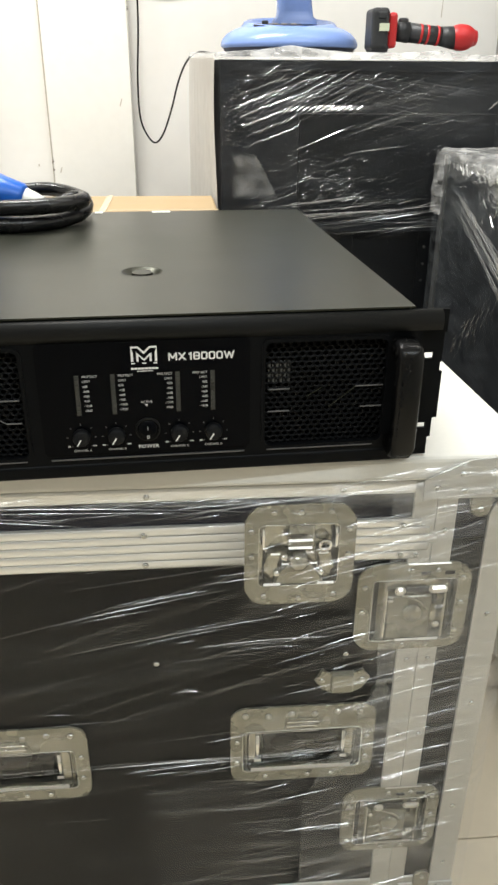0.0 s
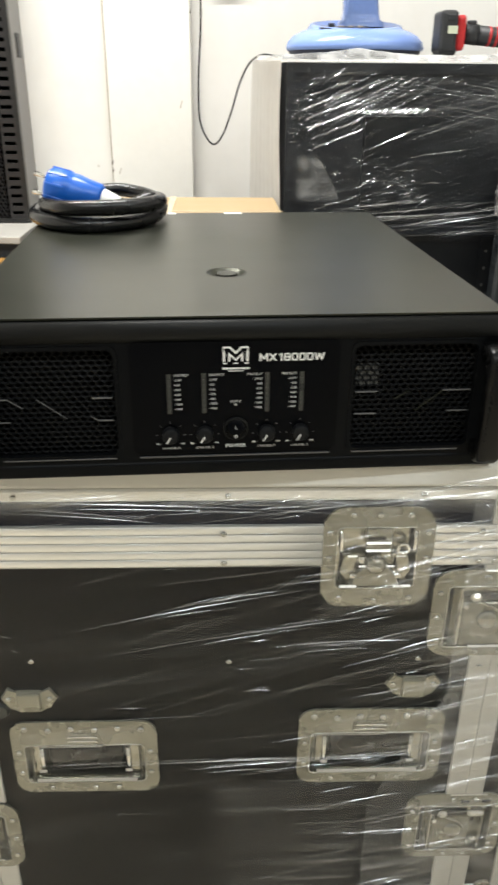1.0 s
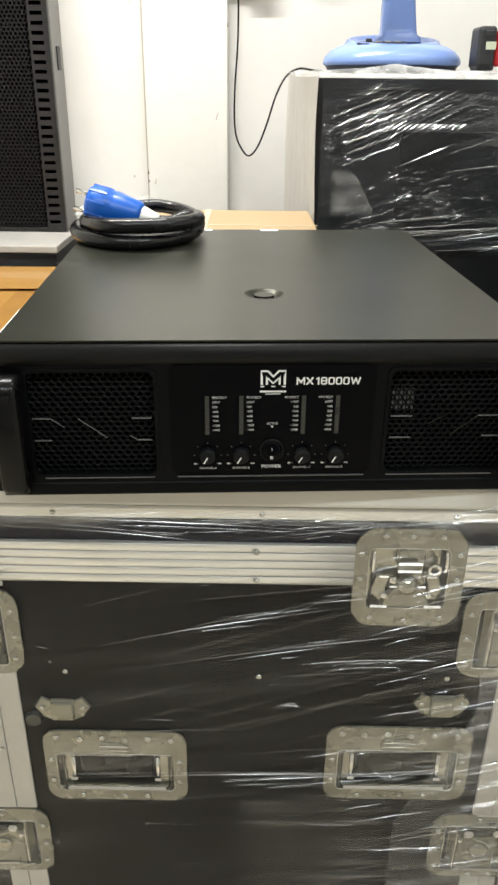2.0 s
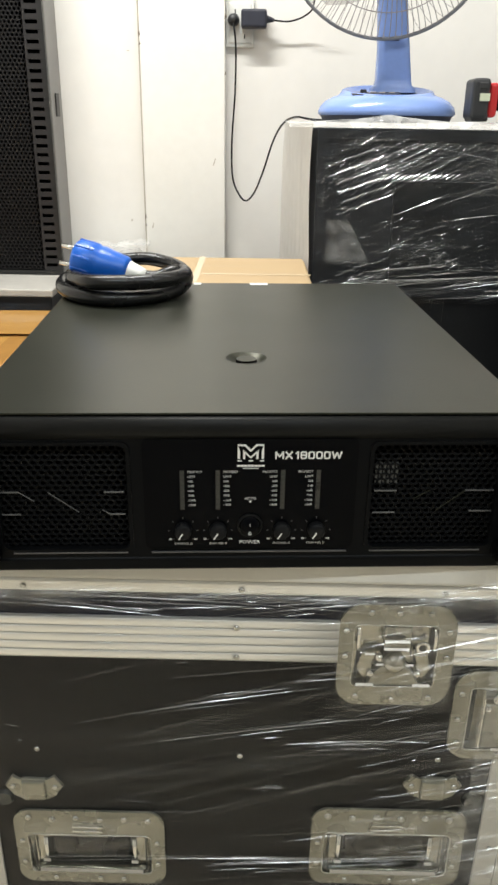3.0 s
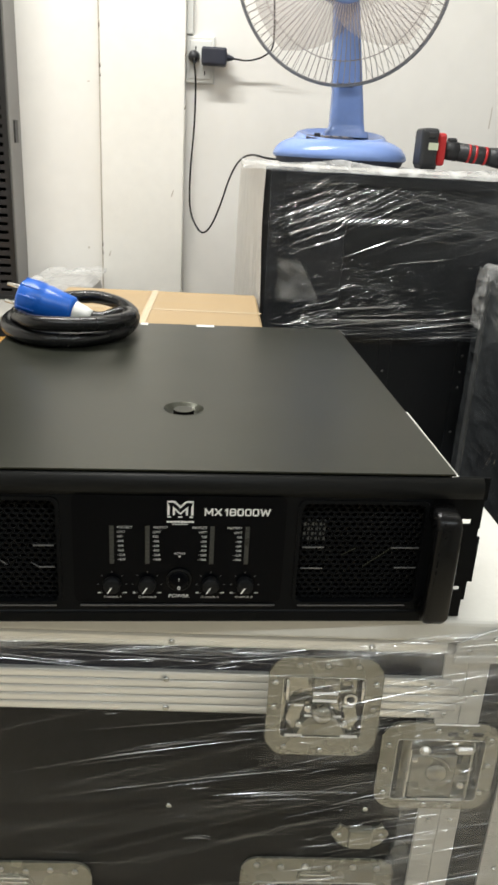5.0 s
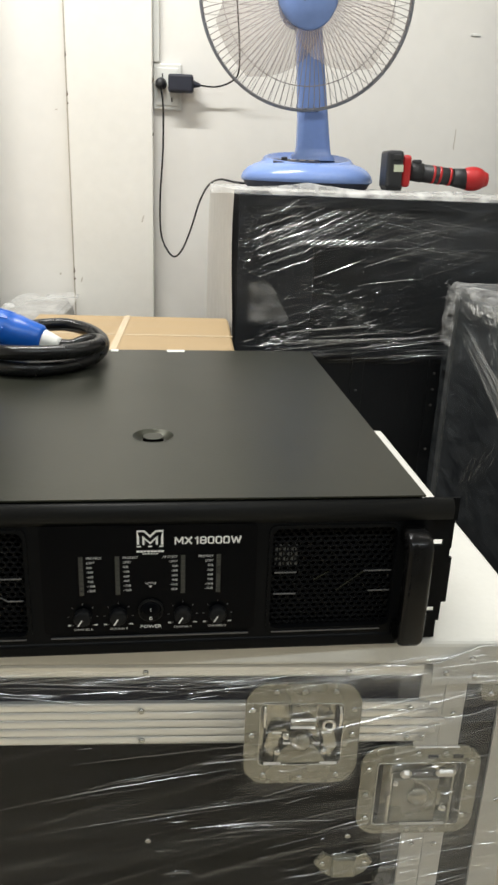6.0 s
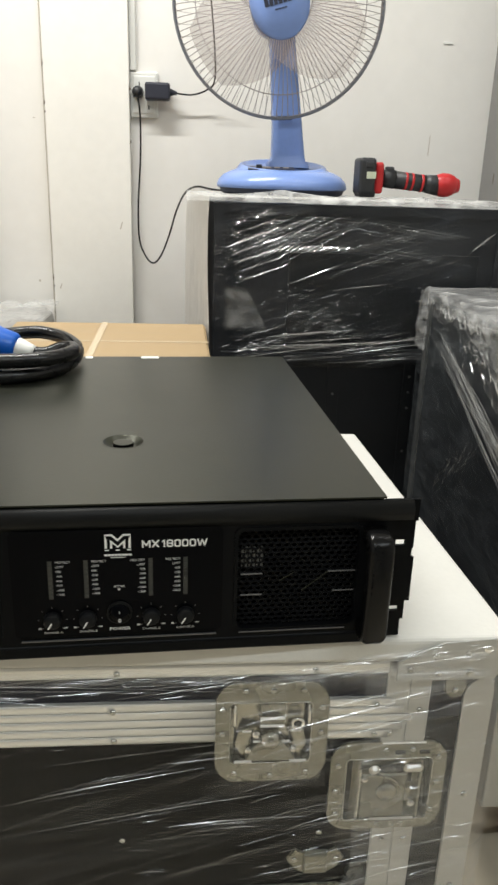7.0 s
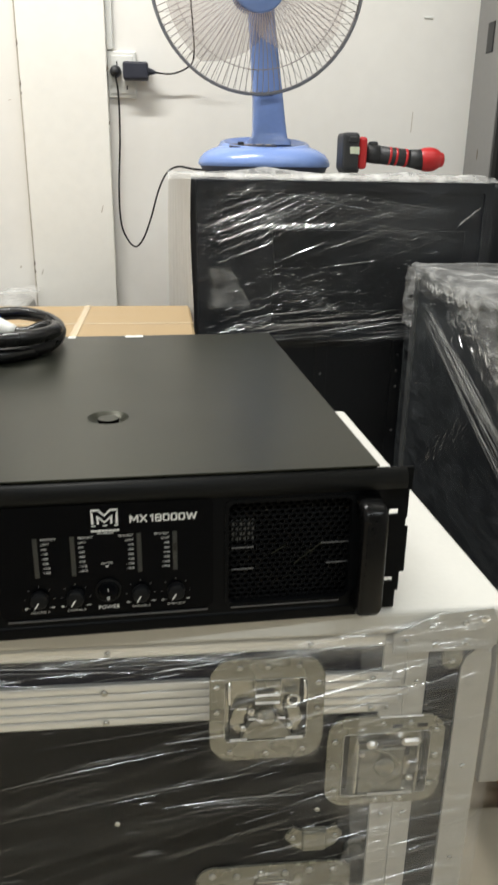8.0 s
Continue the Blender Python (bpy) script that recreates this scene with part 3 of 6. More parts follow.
def tongue_latch(parent, cx, cz, side=1):
    """Turned latch whose flat tongue crosses the pan; slots on both sides."""
    px = sorted((cx - side * 0.041, cx + side * 0.043))
    lt = latch_plate(parent, rrect(cx - 0.0565, cx + 0.0565, cz - 0.0525, cz + 0.0525, 0.021), rrect(px[0], px[1], cz - 0.041, cz + 0.033, 0.004), 0.009)
    def bx(name, a, b, y0, y1, c, d, m, bev=0.0008):
        a, b = sorted((cx + side * a, cx + side * b))
        return part(name, box(a, b, y0, y1, cz + c, cz + d, bev, 1), m, lt)
    bx("base_plate", -0.025, 0.021, -0.0015, 0.0085, -0.041, 0.012, ZINC, 0.0015)
    bx("rail", -0.0285, -0.0260, -0.003, 0.009, -0.040, 0.030, PAN)
    bx("rail", 0.0320, 0.0345, -0.003, 0.009, -0.040, 0.030, PAN)
    bx("slot", -0.0385, -0.0320, 0.0070, 0.0086, -0.038, 0.028, DARKHOLE)
    bx("slot", 0.0235, 0.0285, 0.0070, 0.0086, -0.006, 0.016, DARKHOLE)
    bx("slot", 0.0370, 0.0400, 0.0070, 0.0086, -0.038, 0.030, DARKHOLE)
    bx("tongue", 0.0150, 0.0340, -0.0058, -0.001, 0.0165, 0.0255, GLINT_METAL, 0.0030)
    bx("tongue_gap", -0.0080, 0.0150, -0.0040, -0.001, 0.0170, 0.0245, DARKHOLE)
    bx("tongue_root", -0.0190, -0.0080, -0.0065, -0.001, 0.0150, 0.0250, GLINT_METAL, 0.0032)
    part("arm", tube(spline([(cx - side * 0.018, -0.004, cz + 0.020), (cx - side * 0.006, -0.005, cz + 0.014), (cx + side * 0.008, -0.004, cz + 0.006), (cx + side * 0.014, -0.003, cz - 0.004)], 5), 0.0011, 8), PAN, lt, "", True)
    dome_at("cam", lt, cx + side * 0.001, cz - 0.008, 0.0105, -0.0015, PAN, 0.55)
    dome_at("cam_stud", lt, cx + side * 0.026, cz - 0.022, 0.0042, -0.002)
    dome_at("cam_stud", lt, cx - side * 0.022, cz + 0.008, 0.0032, -0.002)
    le = sorted((cx - side * 0.014, cx + side * 0.030))
    # added bars that stand for the glints on the pan's foot and plate's top
    glint_lip("low_edge", lt, le[0], le[1], cz - 0.0405)
    te = sorted((cx - side * 0.008, cx + side * 0.034))
    glint_lip("top_edge", lt, te[0], te[1], cz + 0.0515, -0.0045, 0.0008)
    part("side_edge", rod((cx - side * 0.0270, -0.0035, cz - 0.036), (cx - side * 0.0265, -0.0035, cz + 0.022), 0.0009, seg=8), CHROME, lt)
    for dx in (0.005, 0.029):
        bx("spring_slot", dx, dx + 0.010, -0.0042, -0.0033, 0.038, 0.0425, DARKHOLE, 0.0004)
    spots = [(-0.049, 0.026), (-0.050, -0.004), (-0.048, -0.032), (0.048, 0.034), (0.049, 0.004), (0.046, -0.030), (-0.006, -0.047), (0.018, -0.047), (-0.004, 0.044), (0.022, 0.044)]
    rivets(lt, [(cx + side * dx, cz + dz) for dx, dz in spots], -0.0034)
    return lt


def case_handle(parent, x0, x1, z0, z1):
    """Recessed sprung handle in a pressed dish."""
    rim = rrect(x0 + 0.013, x1 - 0.014, z0 + 0.015, z1 - 0.033, 0.006)
    o = rrect(x0 + 0.030, x1 - 0.032, z0 + 0.0185, z1 - 0.042, 0.003)
    hd = part("handle", frame_plate(rrect(x0, x1, z0, z1, 0.017), rim, -0.001, -0.0034), ZINC, parent, "zinc recessed spring handle")
    own = bmesh.new()
    rings = [[own.verts.new((q, y, r)) for q, r in line] for line, y in ((rim, -0.0033), ([(q + (0.004 if q < (x0 + x1) / 2 else -0.004), r) for q, r in rim], 0.0030), (o, 0.0035), (o, 0.026))]
    for a, b in zip(rings, rings[1:]):
        for j in range(len(o)):
            own.faces.new((a[j], a[(j + 1) % len(o)], b[(j + 1) % len(o)], b[j]))
    own.faces.new(rings[-1])
    part("pocket", own, PAN, hd)
    # bright outline of the dish, added as a thin steel tube
    part("rim_glint", tube([(q, -0.0036, r) for q, r in rim], 0.0006, 6, closed=True), RIVET_STEEL, hd, "", True)
    cz = (z0 + z1) / 2 - 0.010
    part("grip", box(x0 + 0.036, x1 - 0.038, 0.002, 0.022, cz - 0.016, cz + 0.018, 0.006, 3), RUBBER, hd, "black rubber grip", True)
    glint_lip("low_glint", hd, x0 + 0.022, x1 - 0.024, z0 + 0.0180, -0.0050, 0.0016)
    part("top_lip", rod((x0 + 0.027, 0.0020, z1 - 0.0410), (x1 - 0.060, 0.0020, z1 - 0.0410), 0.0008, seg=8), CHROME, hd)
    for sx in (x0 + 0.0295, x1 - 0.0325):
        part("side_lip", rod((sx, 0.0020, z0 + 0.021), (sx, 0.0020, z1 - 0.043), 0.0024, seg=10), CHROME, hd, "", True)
        glint_lip("side_glint", hd, sx - 0.0035, sx + 0.0035, z0 + 0.0300, -0.0030, 0.0014)
    mx = x0 + 0.077
    part("spring_mount", prism([(mx - 0.020, z1 - 0.031), (mx - 0.015, z1 - 0.016), (mx + 0.015, z1 - 0.016), (mx + 0.021, z1 - 0.031)], -0.0012, "y", -0.0033, bevel=0.0005), ZINC, hd)
    for dz in (0.020, 0.026):
        part("spring_wire", tube(spline([(mx - 0.016, -0.0046, z1 - dz - 0.001), (mx - 0.012, -0.0052, z1 - dz), (mx + 0.012, -0.0052, z1 - dz), (mx + 0.015, -0.0046, z1 - dz - 0.002)], 4), 0.0008, 6), CHROME, hd, "", True)
    for q in range(6):
        dome_at("rivet", hd, x0 + 0.016 + q * 0.0245, z1 - 0.0095 - (0.002 if q % 2 else 0), 0.0036, -0.0034, RIVET_STEEL, 0.7)
    part("dish_line", tube([(q, -0.0010, w) for q, w in rrect(x0 + 0.019, x1 - 0.020, z0 + 0.0165, z1 - 0.036, 0.005)], 0.0007, 6, closed=True), DARKHOLE, hd, "", True)
    rivets(hd, [(x0 + 0.007, z0 + 0.030), (x1 - 0.008, z0 + 0.030), (x0 + 0.007, z0 + 0.060), (x1 - 0.008, z0 + 0.060), (x0 + 0.038, z0 + 0.007), (x1 - 0.045, z0 + 0.007), (x0 + 0.085, z0 + 0.007)], -0.0034)
    return hd


def bow_clip(parent, cx, cz):
    """Small bent clip held by two riveted tabs."""
    pts = [(cx - 0.029, cz), (cx - 0.021, cz + 0.013), (cx - 0.013, cz + 0.007), (cx - 0.011, cz + 0.009), (cx + 0.011, cz + 0.009), (cx + 0.013, cz + 0.007), (cx + 0.021, cz + 0.013), (cx + 0.029, cz), (cx + 0.021, cz - 0.013), (cx + 0.013, cz - 0.017), (cx - 0.013, cz - 0.017), (cx - 0.021, cz - 0.013)]
    cl = part("clip", prism(pts, -0.0035, "y", -0.0006, bevel=0.0012), ZINC, parent, "small bent zinc clip")
    part("bridge", box(cx - 0.012, cx + 0.012, -0.0075, -0.003, cz - 0.016, cz + 0.008, 0.002), ZINC, cl)
    rivets(cl, [(cx - 0.021, cz), (cx + 0.021, cz)], -0.004)


def corner_tab(parent, x, z, sx, sz):
    """Corner cap: riveted tab with a rounded end and a ball over the corner."""
    lo, hi = sorted((x - sx * 0.051, x - sx * 0.031))
    pts = [(lo, z), (lo, z - sz * 0.031)] + [((lo + hi) / 2 - 0.010 * math.cos(radians(a)), z - sz * (0.031 + 0.010 * math.sin(radians(a)))) for a in (30, 60, 90, 120, 150)] + [(hi, z - sz * 0.031), (hi, z)]
    co = part("corner", prism(pts, -0.003, "y", -0.002, bevel=0.0008), ZINC, parent, "zinc corner cap")
    part("corner_band", box(min(x - sx * 0.070, x), max(x - sx * 0.070, x), -0.0046, 0.0, min(z, z - sz * 0.018), max(z, z - sz * 0.018), 0.0015), ALU, co)
    up = 0.0270 if sz > 0 else 0.0
    if up:
        cp = part("corner_plate", prism([(x - sx * 0.100, z - 0.016), (x - sx * 0.008, z - 0.016), (x - sx * 0.004, z + 0.010), (x - sx * 0.012, z + up), (x - sx * 0.060, z + up - 0.004), (x - sx * 0.100, z + 0.004)], -0.0016, "y", -0.0105, bevel=0.0006), ALU, co, "dull aluminium corner plate")
        rivets(cp, [(x - sx * q, z + w) for q, w in ((0.088, -0.004), (0.066, 0.010), (0.036, 0.012), (0.062, -0.008), (0.034, -0.008))], -0.0121)
    bm = bmesh.new()
    bmesh.ops.create_icosphere(bm, subdivisions=2, radius=0.0072)
    bmesh.ops.transform(bm, matrix=Matrix.Translation((x - sx * 0.018, -0.0065, z + up - sz * 0.0115)), verts=bm.verts)
    part("ball", bm, CHROME, co, smooth=True)
    rivets(co, [((lo + hi) / 2, z - sz * 0.032)], -0.005)


def caster(parent, x, y, top):
    ca = part("caster", box(x - 0.045, x + 0.045, y - 0.045, y + 0.045, top - 0.006, top - 0.0004, 0.001), ZINC, parent)
    for s in (-1, 1):
        part("fork", prism([(y - 0.03, top - 0.006), (y + 0.03, top - 0.006), (y + 0.016, 0.042), (y - 0.016, 0.042)], 0.003, "x", x + s * 0.022 - 0.0015), ZINC, ca)
    part("wheel", rod((x - 0.016, y, 0.05), (x + 0.016, y, 0.05), 0.05, seg=28), RUBBER, ca, smooth=False)
    part("axle", rod((x - 0.028, y, 0.05), (x + 0.028, y, 0.05), 0.006), CHROME, ca)


case = thing("flight_case", pose(0, 0, 0), "black flight case with aluminium edges, film-wrapped, on casters", "flight case")
HOLES = [(0.0930, 0.1700, 0.6455, 0.7145), (0.2055, 0.2905, 0.5715, 0.6465), (0.2090, 0.2940, 0.2645, 0.3395), (-0.3460, -0.2610, 0.5665, 0.6415), (-0.3460, -0.2610, 0.2615, 0.3365), (0.0780, 0.2095, 0.3965, 0.4565), (-0.2280, -0.0980, 0.3885, 0.4445)]


def board(x0, x1, z0, z1, y0, y1, holes):
    """A front board with rectangular openings cut through it."""
    xs = sorted({x0, x1, *[v for h in holes for v in h[:2] if x0 < v < x1]})
    zs = sorted({z0, z1, *[v for h in holes for v in h[2:] if z0 < v < z1]})
    bm = bmesh.new()
    for a, b in zip(xs, xs[1:]):
        for c, d in zip(zs, zs[1:]):
            if not any(h[0] <= (a + b) / 2 <= h[1] and h[2] <= (c + d) / 2 <= h[3] for h in holes):
                box(a, b, y0, y1, c, d, bm=bm)
    bmesh.ops.remove_doubles(bm, verts=bm.verts, dist=1e-5)
    return bm


def pieces(lo, hi, gaps):
    """The stretches of a strip that are left between gaps."""
    out, at0 = [], lo
    for a, b in sorted(gaps):
        if a > at0:
            out.append((at0, a))
        at0 = max(at0, b)
    if at0 < hi:
        out.append((at0, hi))
    return out


part("front_board", board(CX0 + 0.004, CX1 - 0.004, CZ0 + 0.004, 0.690, 0.0, 0.009, HOLES), PLY, case)
part("lid_front", board(CX0 + 0.004, CX1 - 0.004, 0.6905, CZ1 - 0.004, 0.0, 0.009, HOLES), LID_PLY, case, "black lid front of the case")
part("base_shell", box(CX0 + 0.004, CX1 - 0.004, 0.045, CD, CZ0 + 0.004, 0.690), PLY, case)
part("lid", box(CX0 + 0.004, CX1 - 0.004, 0.045, CD, 0.6905, CZ1 - 0.004), LID_PLY, case, "black lid of the case")
# grooved tongue strip between lid and base, with a pointed end
for k in range(5):
    z0 = 0.6718 + k * 0.0089
    tip = 0.263 - 0.95 * abs(z0 + 0.0043 - 0.6940)
    arc = [(-0.0036 - 0.0010 * math.sin(radians(q)), z0 + 0.0043 - 0.0043 * math.cos(radians(q))) for q in (0, 25, 60, 90, 120, 155, 180)]
    for a, b in pieces(CX0 + 0.01, tip, [(0.080, 0.185)]):
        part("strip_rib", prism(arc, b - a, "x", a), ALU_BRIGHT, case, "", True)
part("strip_back", box(CX0 + 0.01, 0.080, -0.0034, 0.0, 0.6715, 0.7165), ALU, case)
part("strip_back", prism([(0.185, 0.6715), (0.2425, 0.6715), (0.267, 0.6940), (0.2425, 0.7165), (0.185, 0.7165)], -0.0034, "y", 0.0), ALU, case)
rivets(case, [(-0.012, 0.709), (-0.012, 0.677), (-0.262, 0.709), (-0.262, 0.677), (0.229, 0.710), (0.229, 0.677)], -0.0052)
# vertical aluminium strips and edge angles
for x0, x1, yf in ((0.2370, 0.2590, -0.0030), (0.2590, 0.2790, -0.0033), (-0.302, -0.2802, -0.0033), (-0.2798, -0.257, -0.0030)):
    gaps = [(0.255, 0.357), (0.562, 0.664)] + ([(0.6705, 0.7175)] if x1 < 0 else [])
    for z0, z1 in pieces(CZ0 + 0.02, CZ1 - 0.001, gaps):
        part("upright_strip", box(x0, x1, yf, 0.0, z0, z1, 0.0008, 1), ALU, case)
for x0, x1 in ((CX1 - 0.029, CX1), (CX0, CX0 + 0.029)):
    top = [(x1 - 0.004, 0.735), (x1 - 0.010, 0.7365), (x0 + 0.010, 0.733), (x0 + 0.003, 0.726)] if x1 > 0 else [(x1 - 0.003, 0.726), (x1 - 0.010, 0.733), (x0 + 0.010, 0.7365), (x0 + 0.004, 0.735)]
    part("edge_angle", prism([(x0, CZ0), (x1, CZ0), (x1, 0.722)] + top + [(x0, 0.716)], -0.0026, "y", 0.0, bevel=0.001), ALU, case)
    part("edge_side", box(x0 if x0 < 0 else x1 - 0.004, x0 + 0.004 if x0 < 0 else x1, 0.0, 0.030, CZ0, 0.7300), ALU, case)
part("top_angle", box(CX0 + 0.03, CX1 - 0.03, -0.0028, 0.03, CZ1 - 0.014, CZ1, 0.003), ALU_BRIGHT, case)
part("bottom_angle", box(CX0 + 0.03, CX1 - 0.03, -0.0024, 0.03, CZ0, CZ0 + 0.028, 0.002), ALU, case)
part("rear_angle", box(CX0, CX1, CD - 0.03, CD + 0.0026, CZ1 - 0.03, CZ1, 0.002), ALU, case)
for z in (0.60, 0.48, 0.32, 0.22):
    rivets(case, [(CX1 - 0.014, z), (CX0 + 0.014, z)], -0.0026)
rivets(case, [(0.270, 0.702), (0.244, 0.676), (0.248, 0.546), (0.270, 0.546), (0.250, 0.44), (0.272, 0.44), (-0.285, 0.45)], -0.0034)
rivets(case, [(-0.008, 0.748), (0.17, 0.748), (-0.2, 0.748)], -0.0032)
rivets(case, [(-0.008, 0.554), (0.185, 0.555), (-0.207, 0.557)], 0.0)
for sx, x in ((1, CX1 + 0.002), (-1, CX0 - 0.002)):
    corner_tab(case, x, CZ1 + 0.001, sx, 1)
    corner_tab(case, x, CZ0 - 0.001, sx, -1)
butterfly(case, 0.1325, 0.6800)
tongue_latch(case, 0.2470, 0.6130)
tongue_latch(case, 0.2505, 0.3060)
tongue_latch(case, -0.3025, 0.6080, -1)
tongue_latch(case, -0.3025, 0.3030, -1)
case_handle(case, 0.066, 0.2225, 0.382, 0.489)
case_handle(case, -0.240, -0.085, 0.374, 0.477)
bow_clip(case, 0.1825, 0.524)
bow_clip(case, -0.2135, 0.511)
for x, z in ((0.224, 0.503), (-0.246, 0.492)):
    part("bumper", rod((x, 0, z), (x, -0.004, z), 0.010, 0.008, 16), LED_OFF, case, "clear rubber stop")
for cx in (CX0 + 0.08, CX1 - 0.08):
    for cy in (0.08, CD - 0.08):
        caster(case, cx, cy, CZ0)

# stretch film over the case front
def sheet(nx, nz, place):
    bm = bmesh.new()
    g = [[bm.verts.new(place(i / nx, j / nz)) for i in range(nx + 1)] for j in range(nz + 1)]
    for j in range(nz):
        for i in range(nx):
            bm.faces.new((g[j][i], g[j][i + 1], g[j + 1][i + 1], g[j + 1][i]))
    return bm


def case_film_place(u, v):
    x, z = CX0 - 0.012 + u * (CX1 - CX0 + 0.024), CZ0 - 0.004 + v * (CZ1 - CZ0 + 0.002)
    s = z - 0.16 * x
    y = -0.0125 - 0.0035 * noise.noise(Vector((x * 5, 0, s * 28))) - 0.0015 * noise.noise(Vector((x * 9, 7, s * 80)))
    edge = min(u, 1 - u)
    return (x, y + max(0, 0.02 - edge) * 0.5, z)


part("stretch_film", sheet(60, 150, case_film_place), FILM_CASE, case, "clear wrinkled stretch film", True)


def outer_film_place(u, v):
    z0 = CZ0 + v * (CZ1 - CZ0)
    left = 0.712 + 0.095 * max(0.0, min(1.0, (z0 - 0.36) / 0.16)) + 0.007 * noise.noise(Vector((0, 5, z0 * 14)))
    x, y, z = case_film_place(left + (1 - left) * u, v)
    return (x, y - 0.0022, z)


part("outer_film", sheet(30, 120, outer_film_place), FILM_CASE_B, case, "second turn of stretch film", True)
random.seed(11)
bm = bmesh.new()
soft = bmesh.new()
# dull ripples: level on the open panel, rising towards the bound edge
for i in range(110):
    x = CX0 + 0.02 + (CX1 - CX0 - 0.03) * random.random() ** 0.42
    z = random.uniform(CZ0 + 0.02, CZ1 - 0.03)
    ln = random.choice((0.04, 0.08, 0.14, 0.22)) * random.uniform(0.7, 1.2)
    ln = min(ln, 2 * (CX1 + 0.005 - x), 2 * (x - CX0 + 0.005))
    if ln < 0.012 or (x < 0.03 and random.random() < 0.6):
        continue
    fold(soft, (x, -0.0175, z), ln, radians(random.gauss(12 if x > 0.12 else 4, 3)), random.uniform(0.0004, 0.0010), random.uniform(34, 60), bow=random.uniform(-0.015, 0.015) * ln)
# short glints
for i in range(64):
    x = CX0 + 0.03 + (CX1 - CX0 - 0.04) * random.random() ** 0.33
    z = random.choice((random.uniform(CZ0 + 0.02, CZ1 - 0.03), random.gauss(0.70, 0.03), random.gauss(0.57, 0.03)))
    if not (CZ0 + 0.02 < z < CZ1 - 0.01 and x < CX1 - 0.012) or (x < 0.06 and random.random() < 0.65):
        continue
    fold(bm, (x, -0.0180, z), random.uniform(0.004, 0.022), radians(random.gauss(14 if x > 0.15 else 6, 5)), random.uniform(0.0004, 0.0009), 51 - 16 * (z - 0.5) + random.uniform(-9, 9), seg=4)
# long folds that run right across
for x, z, ln, deg, w in ((0.02, 0.432, 0.46, 2.0, 0.0030), (0.05, 0.428, 0.20, 4, 0.0022), (0.28, 0.455, 0.14, 15, 0.0024), (0.275, 0.43, 0.10, 15, 0.002), (0.25, 0.515, 0.17, 16, 0.002), (0.215, 0.712, 0.20, 15, 0.0034), (0.20, 0.690, 0.16, 17, 0.0030), (0.23, 0.728, 0.12, 12, 0.0022), (0.17, 0.665, 0.11, 15, 0.0022), (-0.02, 0.742, 0.34, -3, 0.0025), (0.12, 0.745, 0.34, 6, 0.0030), (-0.16, 0.735, 0.2, -4, 0.0025), (0.0, 0.60, 0.30, 10, 0.0020), (0.10, 0.590, 0.14, 3, 0.0026), (-0.05, 0.63, 0.26, 12, 0.0020), (0.30, 0.515, 0.08, 18, 0.0026), (0.29, 0.49, 0.08, 17, 0.002), (0.25, 0.30, 0.14, 12, 0.0024), (0.30, 0.36, 0.07, 15, 0.0024), (0.17, 0.318, 0.10, 4, 0.0024), (0.19, 0.590, 0.09, 16, 0.0026), (0.16, 0.600, 0.09, 15, 0.0020), (0.02, 0.53, 0.03, 2, 0.0026), (0.25, 0.545, 0.14, 14, 0.0020), (0.27, 0.40, 0.12, 13, 0.0018), (0.255, 0.475, 0.13, 15, 0.0016)):
    fold(bm, (x, -0.0180, z), ln, radians(deg), w * 0.30, 51 - 30 * (z - 0.5) + random.uniform(-4, 4), seg=24, bow=0.003)
    for k in range(random.choice((2, 3, 4))):
        dx, dz = random.gauss(0, 0.20) * ln, random.gauss(0, 0.0045)
        fold(bm, (x + dx, -0.0182, z + dz + dx * math.tan(radians(deg))), min(ln * random.uniform(0.25, 0.8), 2 * (CX1 - x - dx)), radians(deg + random.gauss(0, 1.5)), w * random.uniform(0.10, 0.22), 51 - 30 * (z - 0.5) + random.uniform(-6, 6), seg=18, bow=0.002)
def lip_of_film(q):
    """Height of the film's upper edge: level on the front, drawn up over the sheet of foam at the corners."""
    t = max(0.0, min(1.0, (abs(q + 0.007) - 0.10) / 0.21))
    return 0.7585 + 0.0265 * t * t * (3 - 2 * t)


for i in range(56):
    x = random.uniform(0.10, CX1 - 0.02)
    z = random.choice((random.uniform(CZ0 + 0.03, 0.735), random.gauss(0.715, 0.014), random.gauss(0.45, 0.05)))
    ln = min(random.uniform(0.02, 0.10), 2 * (CX1 + 0.004 - x))
    if z < 0.742:
        fold(bm, (x, -0.0186, z), ln, radians(random.gauss(15, 2.5)), random.uniform(0.0003, 0.0006), 51 - 25 * (z - 0.5) + random.uniform(-7, 7), seg=10, bow=0.002)
for i in range(125):
    x = random.choice((random.uniform(0.16, CX1 - 0.015), random.uniform(CX0 + 0.02, CX1 - 0.02)))
    fold(bm, (x, -0.0225, lip_of_film(x) - abs(random.gauss(0.004, 0.009))), random.uniform(0.006, 0.040), radians(random.gauss(8, 5)), random.uniform(0.0003, 0.0008), random.gauss(44, 6), seg=6)
